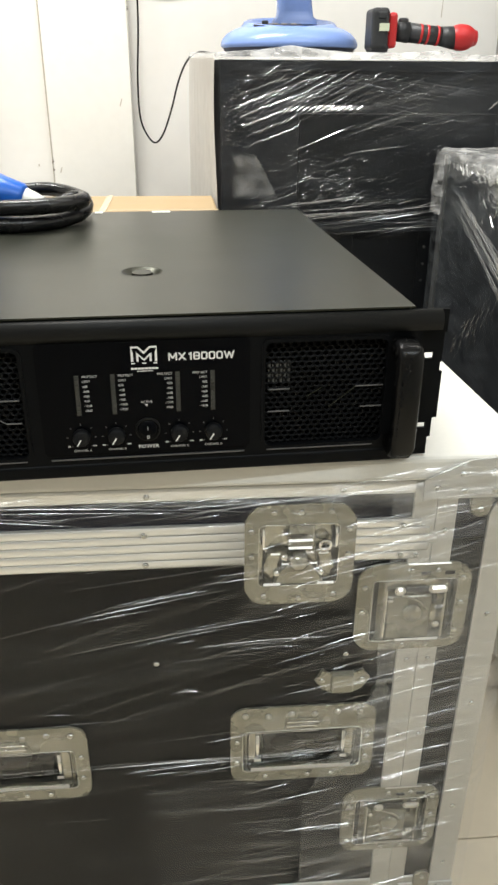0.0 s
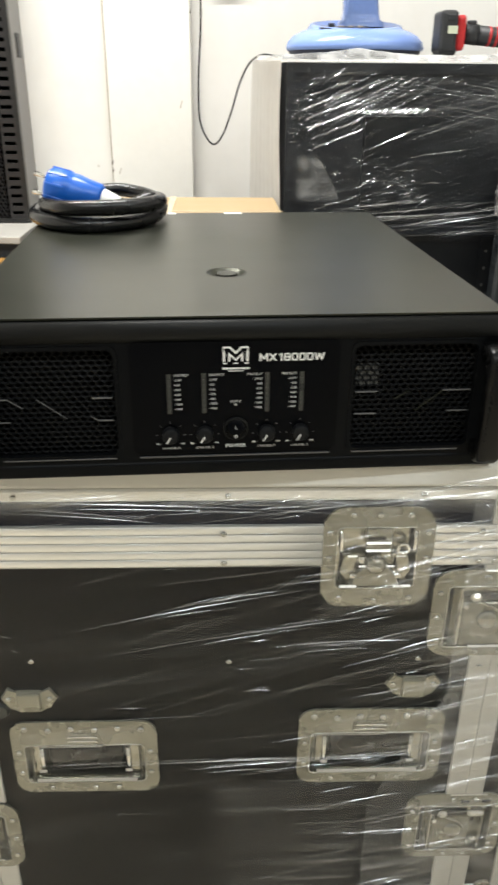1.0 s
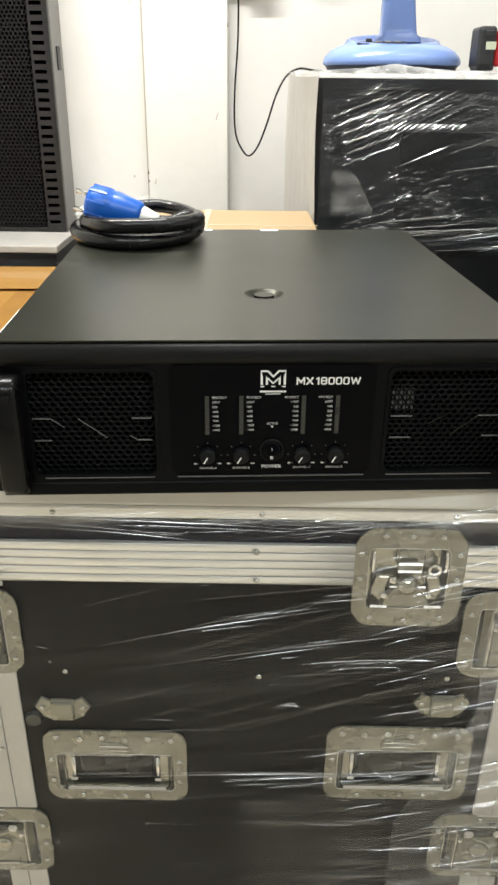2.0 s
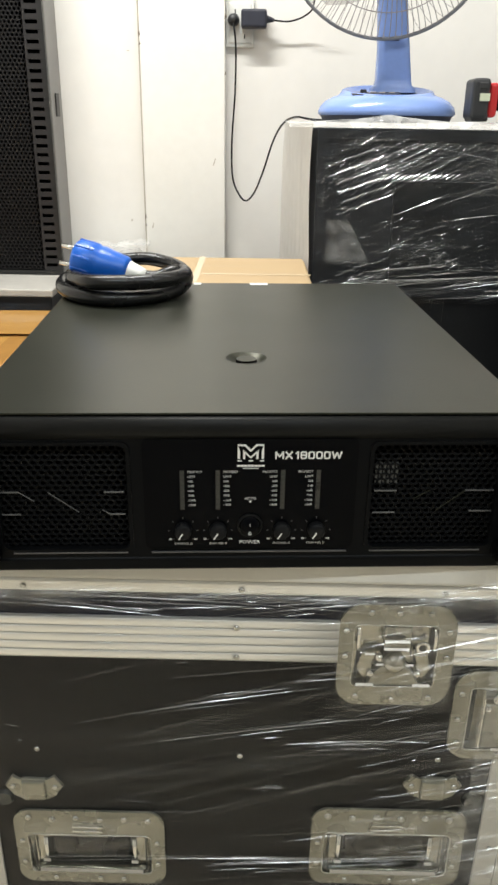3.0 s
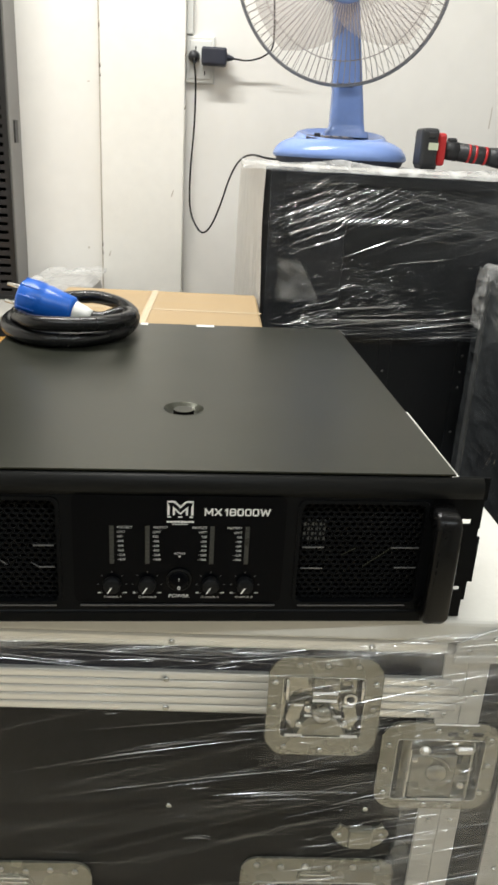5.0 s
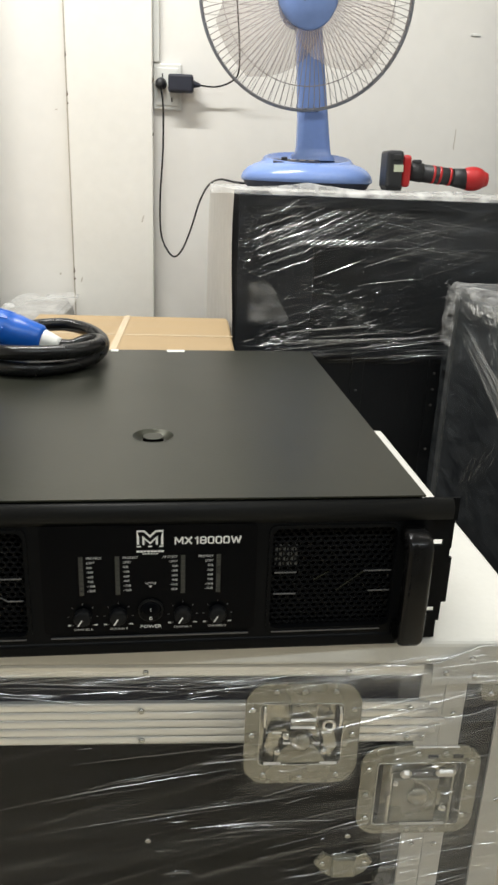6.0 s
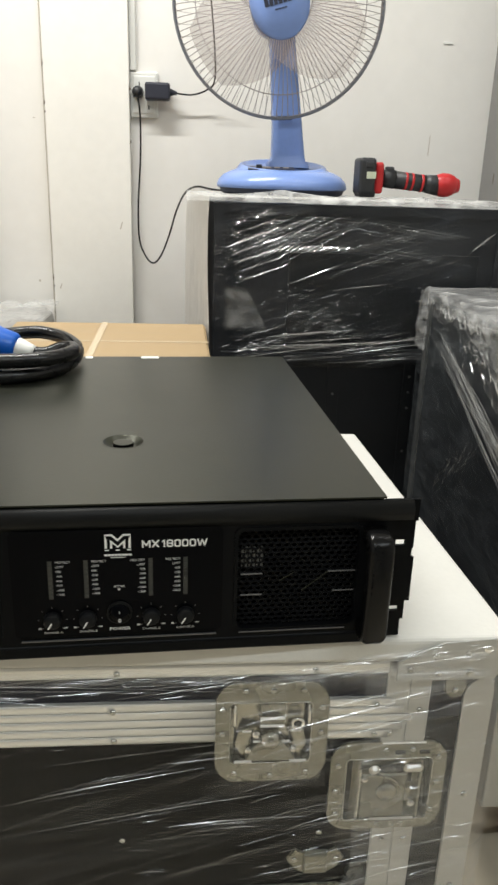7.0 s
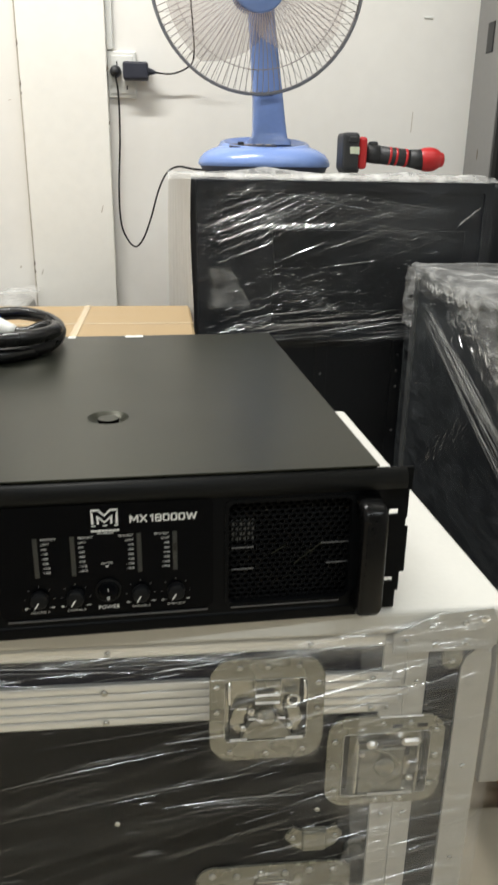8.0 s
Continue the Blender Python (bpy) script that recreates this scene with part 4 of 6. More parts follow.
# rippled turn of film low on the panel, and crumpled film over the corner
ripple = sheet(30, 60, lambda u, v: (-0.035 + 0.02 * noise.noise(Vector((3, 1, v * 5))) * (1 - u) + 0.205 * u, -0.0152 - 0.0012 * noise.noise(Vector((u * 2, 2, v * 26))), CZ0 + 0.01 + v * 0.245))
part("rippled_film", ripple, FILM_RIPPLE, case, "rippled stretch film", True)
for x0, x1 in ((0.10, CX1 + 0.006), (CX0 - 0.006, -0.12)):
    wad = sheet(110, 34, lambda u, v: (x0 + u * (x1 - x0), -0.0190 - 0.004 * noise.noise(Vector((x0 + u * 9, 6, v * 6))) - 0.0015 * noise.noise(Vector((u * 40, 6, v * 18))), 0.735 + (lip_of_film(x0 + u * (x1 - x0)) - 0.735) * v))
    part("corner_film", wad, FILM_WAD, case, "crumpled film over the corner", True)
# broad soft veils slanting over the panel
veil = bmesh.new()
for i in range(64):
    x = random.choice((random.uniform(-0.12, 0.26), random.uniform(0.06, 0.28)))
    ln = min(random.uniform(0.12, 0.34), 2 * (CX1 - x))
    fold(veil, (x, -0.0168 - 0.0002 * (i % 5), random.choice((random.uniform(0.50, 0.68), random.uniform(CZ0 + 0.04, 0.68)))), ln, radians(random.gauss(17, 3.0)), random.uniform(0.0020, 0.0060), random.uniform(6, 14), seg=16, bow=0.002)
tagged(part("film_veil", veil, FILM_VEIL, case, "soft milky streaks in the film"), kind="stuff")
# crumpled film where it is drawn over the latches and handles
for cx, cz, hw, hh in ((0.1325, 0.684, 0.062, 0.060), (0.247, 0.611, 0.066, 0.060), (0.2505, 0.304, 0.066, 0.060), (-0.3025, 0.606, 0.060, 0.060), (-0.3025, 0.301, 0.060, 0.060), (0.144, 0.466, 0.085, 0.030), (-0.163, 0.460, 0.080, 0.022), (0.315, 0.230, 0.05, 0.05)):
    wad = sheet(40, 40, lambda u, v: (cx + hw * (2 * u - 1), -0.0178 - 0.003 * math.sin(math.pi * u) * math.sin(math.pi * v) - 0.0025 * noise.noise(Vector((cx * 9 + u * 7, 6, cz * 9 + v * 7))), cz + hh * (2 * v - 1) + 0.12 * hw * (2 * u - 1)))
    part("fitting_film", wad, FILM_CRUMPLE, case, "crumpled film drawn over a fitting", True)
for cx, cz, n in ((0.1325, 0.680, 60), (0.247, 0.613, 70), (0.2505, 0.306, 60), (-0.3025, 0.608, 40), (-0.3025, 0.303, 40), (0.144, 0.472, 30), (0.192, 0.430, 26), (0.092, 0.430, 14), (-0.163, 0.466, 12), (-0.115, 0.420, 8)):
    for k in range(n):
        dx, dz = random.gauss(0, 0.026), random.gauss(0, 0.024)
        if 0.395 < cz + dz < 0.447 and (0.090 < cx + dx < 0.197 or -0.216 < cx + dx < -0.111):
            continue
        fold(bm, (cx + dx, -0.0172, cz + dz), random.uniform(0.003, 0.013), radians(random.gauss(10, 38)), random.uniform(0.0004, 0.0011), 51 - 20 * (cz - 0.5) + random.gauss(0, 12), seg=4)
tagged(part("film_fold", bm, RIDGE, case, "folds in the stretch film, whitened as glints"), kind="stuff")
tagged(part("film_haze", soft, SOFT_RIDGE, case, "dull folds in the stretch film"), kind="stuff")


# gathered film drawn up over the top edge of the case
def top_gather(u, v):
    x, z = CX0 - 0.006 + u * (CX1 - CX0 + 0.010), 0.7435 + v * 0.0135
    s = z - 0.10 * x
    y = -0.0130 - 0.0040 * noise.noise(Vector((x * 7, 4, s * 120))) - 0.0020 * noise.noise(Vector((x * 40, 2, s * 200)))
    return (x, y, z)


part("gathered_film", sheet(220, 22, top_gather), FILM_GATHER, case, "milky film gathered along the top edge", True)
gather = bmesh.new()
for i in range(64):
    x = random.uniform(CX0 + 0.05, CX1 - 0.05)
    fold(gather, (x, -0.0185, random.gauss(0.7530, 0.0030) if i % 6 else random.uniform(0.722, 0.750)), random.uniform(0.008, 0.09), radians(random.gauss(3, 2.5)), random.uniform(0.0003, 0.0007), random.uniform(34, 52), seg=10)
tagged(part("film_fold", gather, RIDGE, case, "film folds along the top edge, whitened as glints"), kind="stuff")

foam_bm = prism([(-0.362, -0.008), (0.350, -0.008), (0.322, 0.560), (-0.390, 0.560)], 0.0245, "z", CZ1 + 0.0015)
bmesh.ops.bevel(foam_bm, geom=foam_bm.edges[:], offset=0.005, segments=3, profile=0.5, affect="EDGES")
foam = tagged(part("foam_sheet", foam_bm, FOAM), "white foam sheet lying on the flight case", "foam sheet")

# ---- power amplifier ----
amp = thing("power_amplifier", pose(-0.0015, -0.024, 0.7825, 0, 0, 3.2) @ Matrix.Scale(1.015, 4), "black three-unit rack power amplifier with mesh grilles", "amplifier")
part("body", box(-0.2160, 0.2160, 0.016, 0.505, 0.003, 0.1265), AMP_COVER, amp)
DX, DY, DR = 0.0015, 0.152, 0.0195
cov = board(-0.2180, 0.2180, 0.0070, 0.507, 0.1330, 0.1345, [(DX - 0.022, DX + 0.022, DY - 0.022, DY + 0.022)])
for v in cov.verts:
    v.co = Vector((v.co.x, v.co.z, v.co.y))
sq, ci = [], []
for k in range(32):
    a = radians(45 + 360 * k / 32)
    c, sn = math.cos(a), math.sin(a)
    m = 0.022 / max(abs(c), abs(sn))
    sq.append((DX + m * c, DY + m * sn))
    ci.append((DX + DR * c, DY + DR * sn))
own = frame_plate(sq, ci, 0.1330, 0.1345)
for v in own.verts:
    v.co = Vector((v.co.x, v.co.z, v.co.y))
join(cov, own)
for x0, x1 in ((-0.2180, -0.2165), (0.2165, 0.2180)):
    box(x0, x1, 0.0135, 0.507, 0.006, 0.1331, bm=cov)
part("cover", cov, AMP_COVER, amp, "black powder-coated steel cover")
part("front_fold", box(-0.2150, 0.2150, 0.0105, 0.0155, 0.010, 0.1326, 0.001, 1), AMP_RIM, amp)
GX0, GX1, GZ0, GZ1 = 0.0945, 0.1965, 0.020, 0.112
# fascia: flat board with two rounded grille windows
part("fascia", board(-0.2235, 0.2235, 0.0015, 0.1165, 0.0, 0.010, [(GX0, GX1, GZ0, GZ1), (-GX1, -GX0, GZ0, GZ1)]), AMP_FACE, amp)
lip = prism([(-0.0006, 0.1165)] + [(0.0050 - 0.0066 * math.cos(radians(a)), 0.1220 + 0.0100 * math.sin(radians(a))) for a in range(0, 91, 10)] + [(0.0066, 0.1320), (0.0066, 0.1165)], 0.480, "x", -0.240)
part("fascia_top_edge", lip, AMP_RIM, amp, "", True)
part("fascia_foot", box(-0.2235, 0.2235, -0.0012, 0.008, 0.0008, 0.0135, 0.003, 3), AMP_FACE, amp)
for s in (-1, 1):
    a, b = sorted((s * GX0, s * GX1))
    part("grille_rim", frame_plate(rrect(a - 0.002, b + 0.002, GZ0 - 0.002, GZ1 + 0.002, 0.0065), rrect(a + 0.001, b - 0.001, GZ0 + 0.001, GZ1 - 0.001, 0.006), 0.004, -0.0012), AMP_FACE, amp)
    # honeycomb mesh
    hx = bmesh.new()
    R, RZ = 0.0037, 0.0029
    row = 0
    z = GZ0
    while z < GZ1 + RZ:
        x = a + (R * 0.866 if row % 2 else 0)
        while x < b + R * 0.5:
            o = [(x + R * 0.99 * math.sin(radians(60 * k)), z + RZ * 0.99 * math.cos(radians(60 * k))) for k in range(6)]
            i = [(x + R * 0.66 * math.sin(radians(60 * k)), z + RZ * 0.66 * math.cos(radians(60 * k))) for k in range(6)]
            vo = [hx.verts.new((p, 0.0052, q)) for p, q in o]
            vi = [hx.verts.new((p, 0.0058, q)) for p, q in i]
            vb = [hx.verts.new((p, 0.0075, q)) for p, q in i]
            for k in range(6):
                hx.faces.new((vo[k], vo[(k + 1) % 6], vi[(k + 1) % 6], vi[k]))
                hx.faces.new((vi[k], vi[(k + 1) % 6], vb[(k + 1) % 6], vb[k]))
            x += R * 1.732
        z += RZ * 1.5
        row += 1
    part("grille", hx, MESH_BLACK, amp, "black honeycomb steel mesh")
    part("filter", box(a, b, 0.0085, 0.0098, GZ0, GZ1), FILTER_SHADE, amp)
    # lines pressed over the grille
    def seg_line(pts, r=0.0008, g=None):
        return tube([(s * px, 0.0040, pz) for px, pz in pts], r, 6, g)
    if s < 0:
        lines = ([(0.195, 0.0695), (0.1805, 0.0695), (0.1693, 0.0617)], [(0.158, 0.0694), (0.135, 0.0519)], [(0.1145, 0.0695), (0.0985, 0.0695)], [(0.195, 0.050), (0.1805, 0.050)], [(0.1165, 0.0539), (0.1105, 0.050), (0.0985, 0.050)])
    else:
        lines = ([(0.195, 0.0695), (0.172, 0.0695), (0.150, 0.0520)], [(0.195, 0.051), (0.177, 0.051)], [(0.0985, 0.0695), (0.1165, 0.0695)], [(0.0985, 0.050), (0.1165, 0.050)], [(0.131, 0.0625), (0.143, 0.0695)])
    for line in lines:
        for p, q in zip(line, line[1:]):
            part("grille_line", seg_line([p, q], 0.0007 if p[1] == q[1] else 0.00042), GRILLE_TRIM if s < 0 or p[1] == q[1] else AMP_COVER, amp)
    if s > 0:
        # ribbed part that shows behind the mesh
        for k in range(6):
            part("rib", box(0.0990 + 0.0032 * k, 0.1008 + 0.0032 * k, 0.0062, 0.0084, 0.0740, 0.0930), DULL_EDGE, amp)
    part("bright_line", box(min(s * 0.0975, s * 0.1880), max(s * 0.0975, s * 0.1880), -0.0020, -0.0004, 0.0176, 0.0185), GROOVE, amp)
    # rack ear with open slots, and its handle
    ear = bmesh.new()
    slots = [(0.2290, 0.2375, 0.0895, 0.0950), (0.2290, 0.2375, 0.0265, 0.0315)]
    for z0, z1, xe in ((0.0015, 0.018, 0.2400), (0.018, 0.036, 0.2425), (0.036, 0.078, 0.2465), (0.078, 0.0865, 0.2440), (0.0865, 0.112, 0.2450), (0.112, 0.1315, 0.2470)):
        cut = [h for h in slots if z0 <= h[2] and h[3] <= z1]
        join(ear, board(0.2170, xe, z0, z1, 0.007, 0.010, cut))
    bmesh.ops.remove_doubles(ear, verts=ear.verts, dist=1e-5)
    if s < 0:
        bmesh.ops.scale(ear, vec=(-1, 1, 1), verts=ear.verts)
    part("rack_ear", ear, AMP_FACE, amp, "black rack ear with screw slots")
    out = [(0.004, 0.0110), (-0.014, 0.0110), (-0.0215, 0.0135), (-0.0265, 0.0200), (-0.0265, 0.1030), (-0.0215, 0.1095), (-0.014, 0.1120), (0.004, 0.1120)]
    inn = [(0.004, 0.0260), (-0.006, 0.0260), (-0.0095, 0.0275), (-0.0120, 0.0310), (-0.0120, 0.0920), (-0.0095, 0.0955), (-0.006, 0.0970), (0.004, 0.0970)]
    hb = bmesh.new()
    hx0, hx1 = s * 0.2080 - 0.0104, s * 0.2080 + 0.0104
    rg = [[hb.verts.new((hx, y, z)) for y, z in line] for hx, line in ((hx0, out), (hx1, out), (hx1, inn), (hx0, inn))]
    for q in range(4):
        r0, r1 = rg[q], rg[(q + 1) % 4]
        for i in range(7):
            hb.faces.new((r0[i], r0[i + 1], r1[i + 1], r1[i]))
    hb.faces.new([r[0] for r in rg])
    hb.faces.new([r[7] for r in rg])
    long_edges = [e for e in hb.edges if abs(e.verts[0].co.x - e.verts[1].co.x) < 1e-6]
    bmesh.ops.bevel(hb, geom=long_edges, offset=0.0042, segments=3, profile=0.5, affect="EDGES")
    part("handle", hb, AMP_HANDLE, amp, "black rounded front handle", True)
    for zz in (0.020, 0.107):
        part("handle_foot", rod((s * 0.2075, 0.0, zz), (s * 0.2075, 0.008, zz), 0.0115, 0.012, 16), AMP_FACE, amp)

# middle control panel
part("control_panel", prism(rrect(-0.083, 0.083, 0.0215, 0.1165, 0.005), -0.0014, "y", 0.0), AMP_GLOSS, amp, "glossy black control panel")
part("bright_line", box(-0.0785, 0.0785, -0.0020, -0.0004, 0.0176, 0.0185), GROOVE, amp)
Y = -0.00145
logo = bmesh.new()
for pts in ([(-0.0110, 0.0925), (-0.0090, 0.0925), (-0.0090, 0.1010), (-0.0110, 0.1080)], [(0.0110, 0.0925), (0.0090, 0.0925), (0.0090, 0.1010), (0.0110, 0.1080)], [(-0.0110, 0.1080), (-0.0045, 0.1080), (0.0, 0.1025), (0.0045, 0.1080), (0.0110, 0.1080), (0.0110, 0.1062), (0.0052, 0.1062), (0.0, 0.1000), (-0.0052, 0.1062), (-0.0110, 0.1062)],
            [(-0.0064, 0.0925), (-0.0046, 0.0925), (-0.0046, 0.0985), (-0.0064, 0.1025)], [(0.0064, 0.0925), (0.0046, 0.0925), (0.0046, 0.0985), (0.0064, 0.1025)], [(-0.0052, 0.1010), (0.0, 0.0950), (0.0052, 0.1010), (0.0052, 0.0990), (0.0, 0.0930), (-0.0052, 0.0990)]):
    prism(pts, -0.0003, "y", Y, bm=logo)
for x0, x1 in ((-0.0110, -0.0076), (-0.0018, 0.0018), (0.0076, 0.0110)):
    box(x0, x1, Y - 0.0003, Y, 0.0900, 0.0912, bm=logo)
for v in logo.verts:
    v.co = Vector((v.co.x * 0.92, v.co.y, 0.0980 + (v.co.z - 0.0900) * 0.79))
part("emblem", logo, PRINT, amp, "white printed emblem")
part("small_print", bar_row(-0.0105, 0.0110, 0.0942, 0.0015, Y, gaps=8), PRINT, amp)
part("small_print", bar_row(-0.0060, 0.0065, 0.0921, 0.0008, Y, gaps=6), PRINT_DIM, amp)


def stroke(bm, pts, w):
    """A flat printed stroke of even width through points of the panel."""
    for p, q in zip(pts, pts[1:]):
        p, q = Vector(p), Vector(q)
        d = (q - p).normalized()
        n = Vector((-d.y, d.x)) * w / 2
        p, q = p - d * w * 0.25, q + d * w * 0.25
        prism([tuple(p + n), tuple(p - n), tuple(q - n), tuple(q + n)], -0.0003, "y", Y, bm=bm)


def wide_letter(ch, x, z, w, h, t):
    """One character of the wide square lettering."""
    bm = bmesh.new()
    if ch in "08":
        frame_plate(rrect(x, x + w, z, z + h, 0.0017), rrect(x + t, x + w - t, z + t * 0.85, z + h - t * 0.85, 0.0006), Y, Y - 0.0003, bm)
        if ch == "8":
            stroke(bm, [(x + t, z + h * 0.5), (x + w - t, z + h * 0.5)], t * 0.8)
    elif ch == "1":
        stroke(bm, [(x + w * 0.1, z + h * 0.72), (x + w * 0.62, z + h - t * 0.4)], t * 0.8)
        stroke(bm, [(x + w * 0.66, z + t * 0.25), (x + w * 0.66, z + h - t * 0.25)], t)
    elif ch == "M":
        stroke(bm, [(x + t / 2, z + t * 0.25), (x + t / 2, z + h - t * 0.3), (x + w / 2, z + h * 0.30), (x + w - t / 2, z + h - t * 0.3), (x + w - t / 2, z + t * 0.25)], t)
    elif ch == "X":
        stroke(bm, [(x + t / 2, z + t * 0.3), (x + w - t / 2, z + h - t * 0.3)], t)
        stroke(bm, [(x + t / 2, z + h - t * 0.3), (x + w - t / 2, z + t * 0.3)], t)
    elif ch == "W":
        stroke(bm, [(x + t / 2, z + h - t * 0.3), (x + w * 0.27, z + t * 0.4), (x + w / 2, z + h * 0.85), (x + w * 0.73, z + t * 0.4), (x + w - t / 2, z + h - t * 0.3)], t)
    return bm


lx = 0.0187
for ch in "MX18000W":
    w = {"M": 0.0068, "W": 0.0083, "1": 0.0030, "X": 0.0061}.get(ch, 0.0052)
    lx += 0.0011 if ch == "1" else 0.0
    part("model_letter", wide_letter(ch, lx, 0.0998, w, 0.0064, 0.00125), PRINT, amp)
    lx += w + 0.0008
knob_me = mesh_of(lathe([(0.0070, 0), (0.0069, 0.002), (0.0066, 0.0055), (0.0058, 0.0065), (0.0020, 0.0067)], seg=24), "knob", True)
knob_me.materials.append(KNOB)
for i, (cx, side, ch) in enumerate(((-0.053, 1, "A"), (-0.0253, 1, "B"), (0.0253, -1, "C"), (0.053, -1, "D"))):
    part("led_track", box(cx - 0.0018, cx + 0.0018, Y - 0.0002, Y, 0.0565, 0.0905), DARKHOLE, amp)
    for k in range(8):
        z = 0.0590 + k * 0.00420
        part("led", box(cx - 0.0013, cx + 0.0013, Y - 0.0006, Y - 0.0001, z - 0.0016, z + 0.0016), LED_OFF, amp)
    lx = cx + side * 0.0042
    al = "LEFT" if side > 0 else "RIGHT"
    words("meter_print", "PROTECT", 0.0027, pose(lx, Y, 0.0890), PRINT_DIM, amp, al)
    words("meter_print", "LIMIT", 0.0027, pose(lx, Y, 0.0850), PRINT_DIM, amp, al)
    for k, mark in enumerate(("0dB", "-3dB", "-6dB", "-9dB", "-12dB", "-18dB")):
        words("meter_print", mark, 0.0026, pose(lx, Y, 0.0810 - k * 0.0041), PRINT_DIM, amp, al)
    kn = at(part("knob", knob_me, AMP_FACE, amp, "small black rotary knob"), pose(cx, Y, 0.0385) @ Matrix.Rotation(radians(90), 4, "X"))
    pt = part("pointer", prism([(-0.0006, 0.0001), (0.0003, -0.0004), (-0.0027, -0.0054), (-0.0037, -0.0052)], 0.0004, "z", 0.00665), PRINT, kn, "white pointer line")
    tick = bmesh.new()
    for k in range(7):
        a = radians(225 - 45 * k)
        rod((cx + 0.0105 * math.cos(a), Y - 0.0001, 0.0378 + 0.0105 * math.sin(a)), (cx + 0.0119 * math.cos(a), Y - 0.0001, 0.0378 + 0.0119 * math.sin(a)), 0.0003, seg=6, bm=tick)
    part("scale_ticks", tick, TICK_DIM, amp)
    words("channel_print", "CHANNEL " + ch, 0.0026, pose(cx, Y, 0.0258), PRINT_DIM, amp)
    part("scale_print", bar_row(cx + 0.0085, cx + 0.0115, 0.0300, 0.0010, Y, gaps=2), PRINT_DIM, amp)
    part("scale_print", bar_row(cx - 0.0115, cx - 0.0090, 0.0300, 0.0013, Y, gaps=2), PRINT_DIM, amp)
words("active_print", "ACTIVE", 0.0027, pose(0, Y, 0.0660), PRINT_DIM, amp)
part("active_led", prism([(-0.0012, 0.0640), (0.0012, 0.0640), (0.0, 0.0622)], -0.0003, "y", Y), PRINT, amp)
ring = frame_plate([(0.0100 * math.cos(radians(15 * k)), 0.0425 + 0.0100 * math.sin(radians(15 * k))) for k in range(24)], [(0.0085 * math.cos(radians(15 * k)), 0.0425 + 0.0085 * math.sin(radians(15 * k))) for k in range(24)], Y, Y - 0.0022)
pw = part("power_switch", ring, AMP_RIM, amp, "round black rocker power switch", True)
rk = lathe([(0.0083, 0), (0.0082, 0.0035), (0.0076, 0.0046), (0.0020, 0.0046)], seg=24)
bmesh.ops.rotate(rk, cent=(0, 0, 0), matrix=Matrix.Rotation(radians(84), 3, "X"), verts=rk.verts)
bmesh.ops.translate(rk, vec=(0, Y + 0.001, 0.0425), verts=rk.verts)
part("rocker", rk, AMP_GLOSS, pw, smooth=True)
part("rocker_print", box(-0.0002, 0.0002, Y - 0.0049, Y - 0.0040, 0.0435, 0.0460), PRINT, pw)
part("rocker_print", frame_plate([(0.0012 * math.cos(radians(30 * k)), 0.0370 + 0.0014 * math.sin(radians(30 * k))) for k in range(12)], [(0.0008 * math.cos(radians(30 * k)), 0.0370 + 0.0010 * math.sin(radians(30 * k))) for k in range(12)], Y - 0.0036, Y - 0.0048), PRINT, pw)
words("power_print", "POWER", 0.0042, pose(0.0, Y, 0.0268), PRINT, amp, stretch=1.15)
# dished screw hole in the cover
dm = bmesh.new()
rings = [[dm.verts.new((DX + r * math.cos(radians(11.25 * k)), DY + r * math.sin(radians(11.25 * k)), z)) for k in range(32)] for r, z in ((0.0205, 0.1346), (0.0195, 0.1349), (0.0185, 0.1342), (0.0135, 0.1300), (0.0115, 0.1290), (0.0085, 0.1290))]
for a, b in zip(rings, rings[1:]):
    for k in range(32):
        dm.faces.new((a[k], a[(k + 1) % 32], b[(k + 1) % 32], b[k]))
dm.faces.new(rings[-1])
dd = part("cover_dimple", dm, AMP_COVER, amp, "pressed dimple holding a screw", True)
sc = lathe([(0.0098, 0.0), (0.0098, 0.0036), (0.0092, 0.0043), (0.0020, 0.0043)], seg=24)
bmesh.ops.translate(sc, vec=(DX, DY, 0.1291), verts=sc.verts)
# post coloured near black for the shaded band below the pad
part("dimple_post", sc, FILTER_SHADE, dd)
part("dimple_pad", rod((DX, DY, 0.1335), (DX, DY, 0.1339), 0.0094, seg=24), AMP_COVER, dd, "flat round pad in the dimple")
part("side_seam", box(0.2175, 0.2186, 0.020, 0.505, 0.118, 0.1205), AMP_COVER, amp)
for s in (-1, 1):
    for zz in (0.03, 0.07, 0.11):
        at(part("cover_screw", RIVET, CHROME, amp), pose(s * 0.2180, 0.06, zz, 0, 0, s * 90))
# pale stickers on the rear lip
for x0, x1 in ((0.018, 0.042), (-0.058, -0.048), (-0.075, -0.064)):
    part("sticker", box(x0, x1, 0.494, 0.5065, 0.1346, 0.1350), WHITE_PLASTIC, amp, "small white sticker")

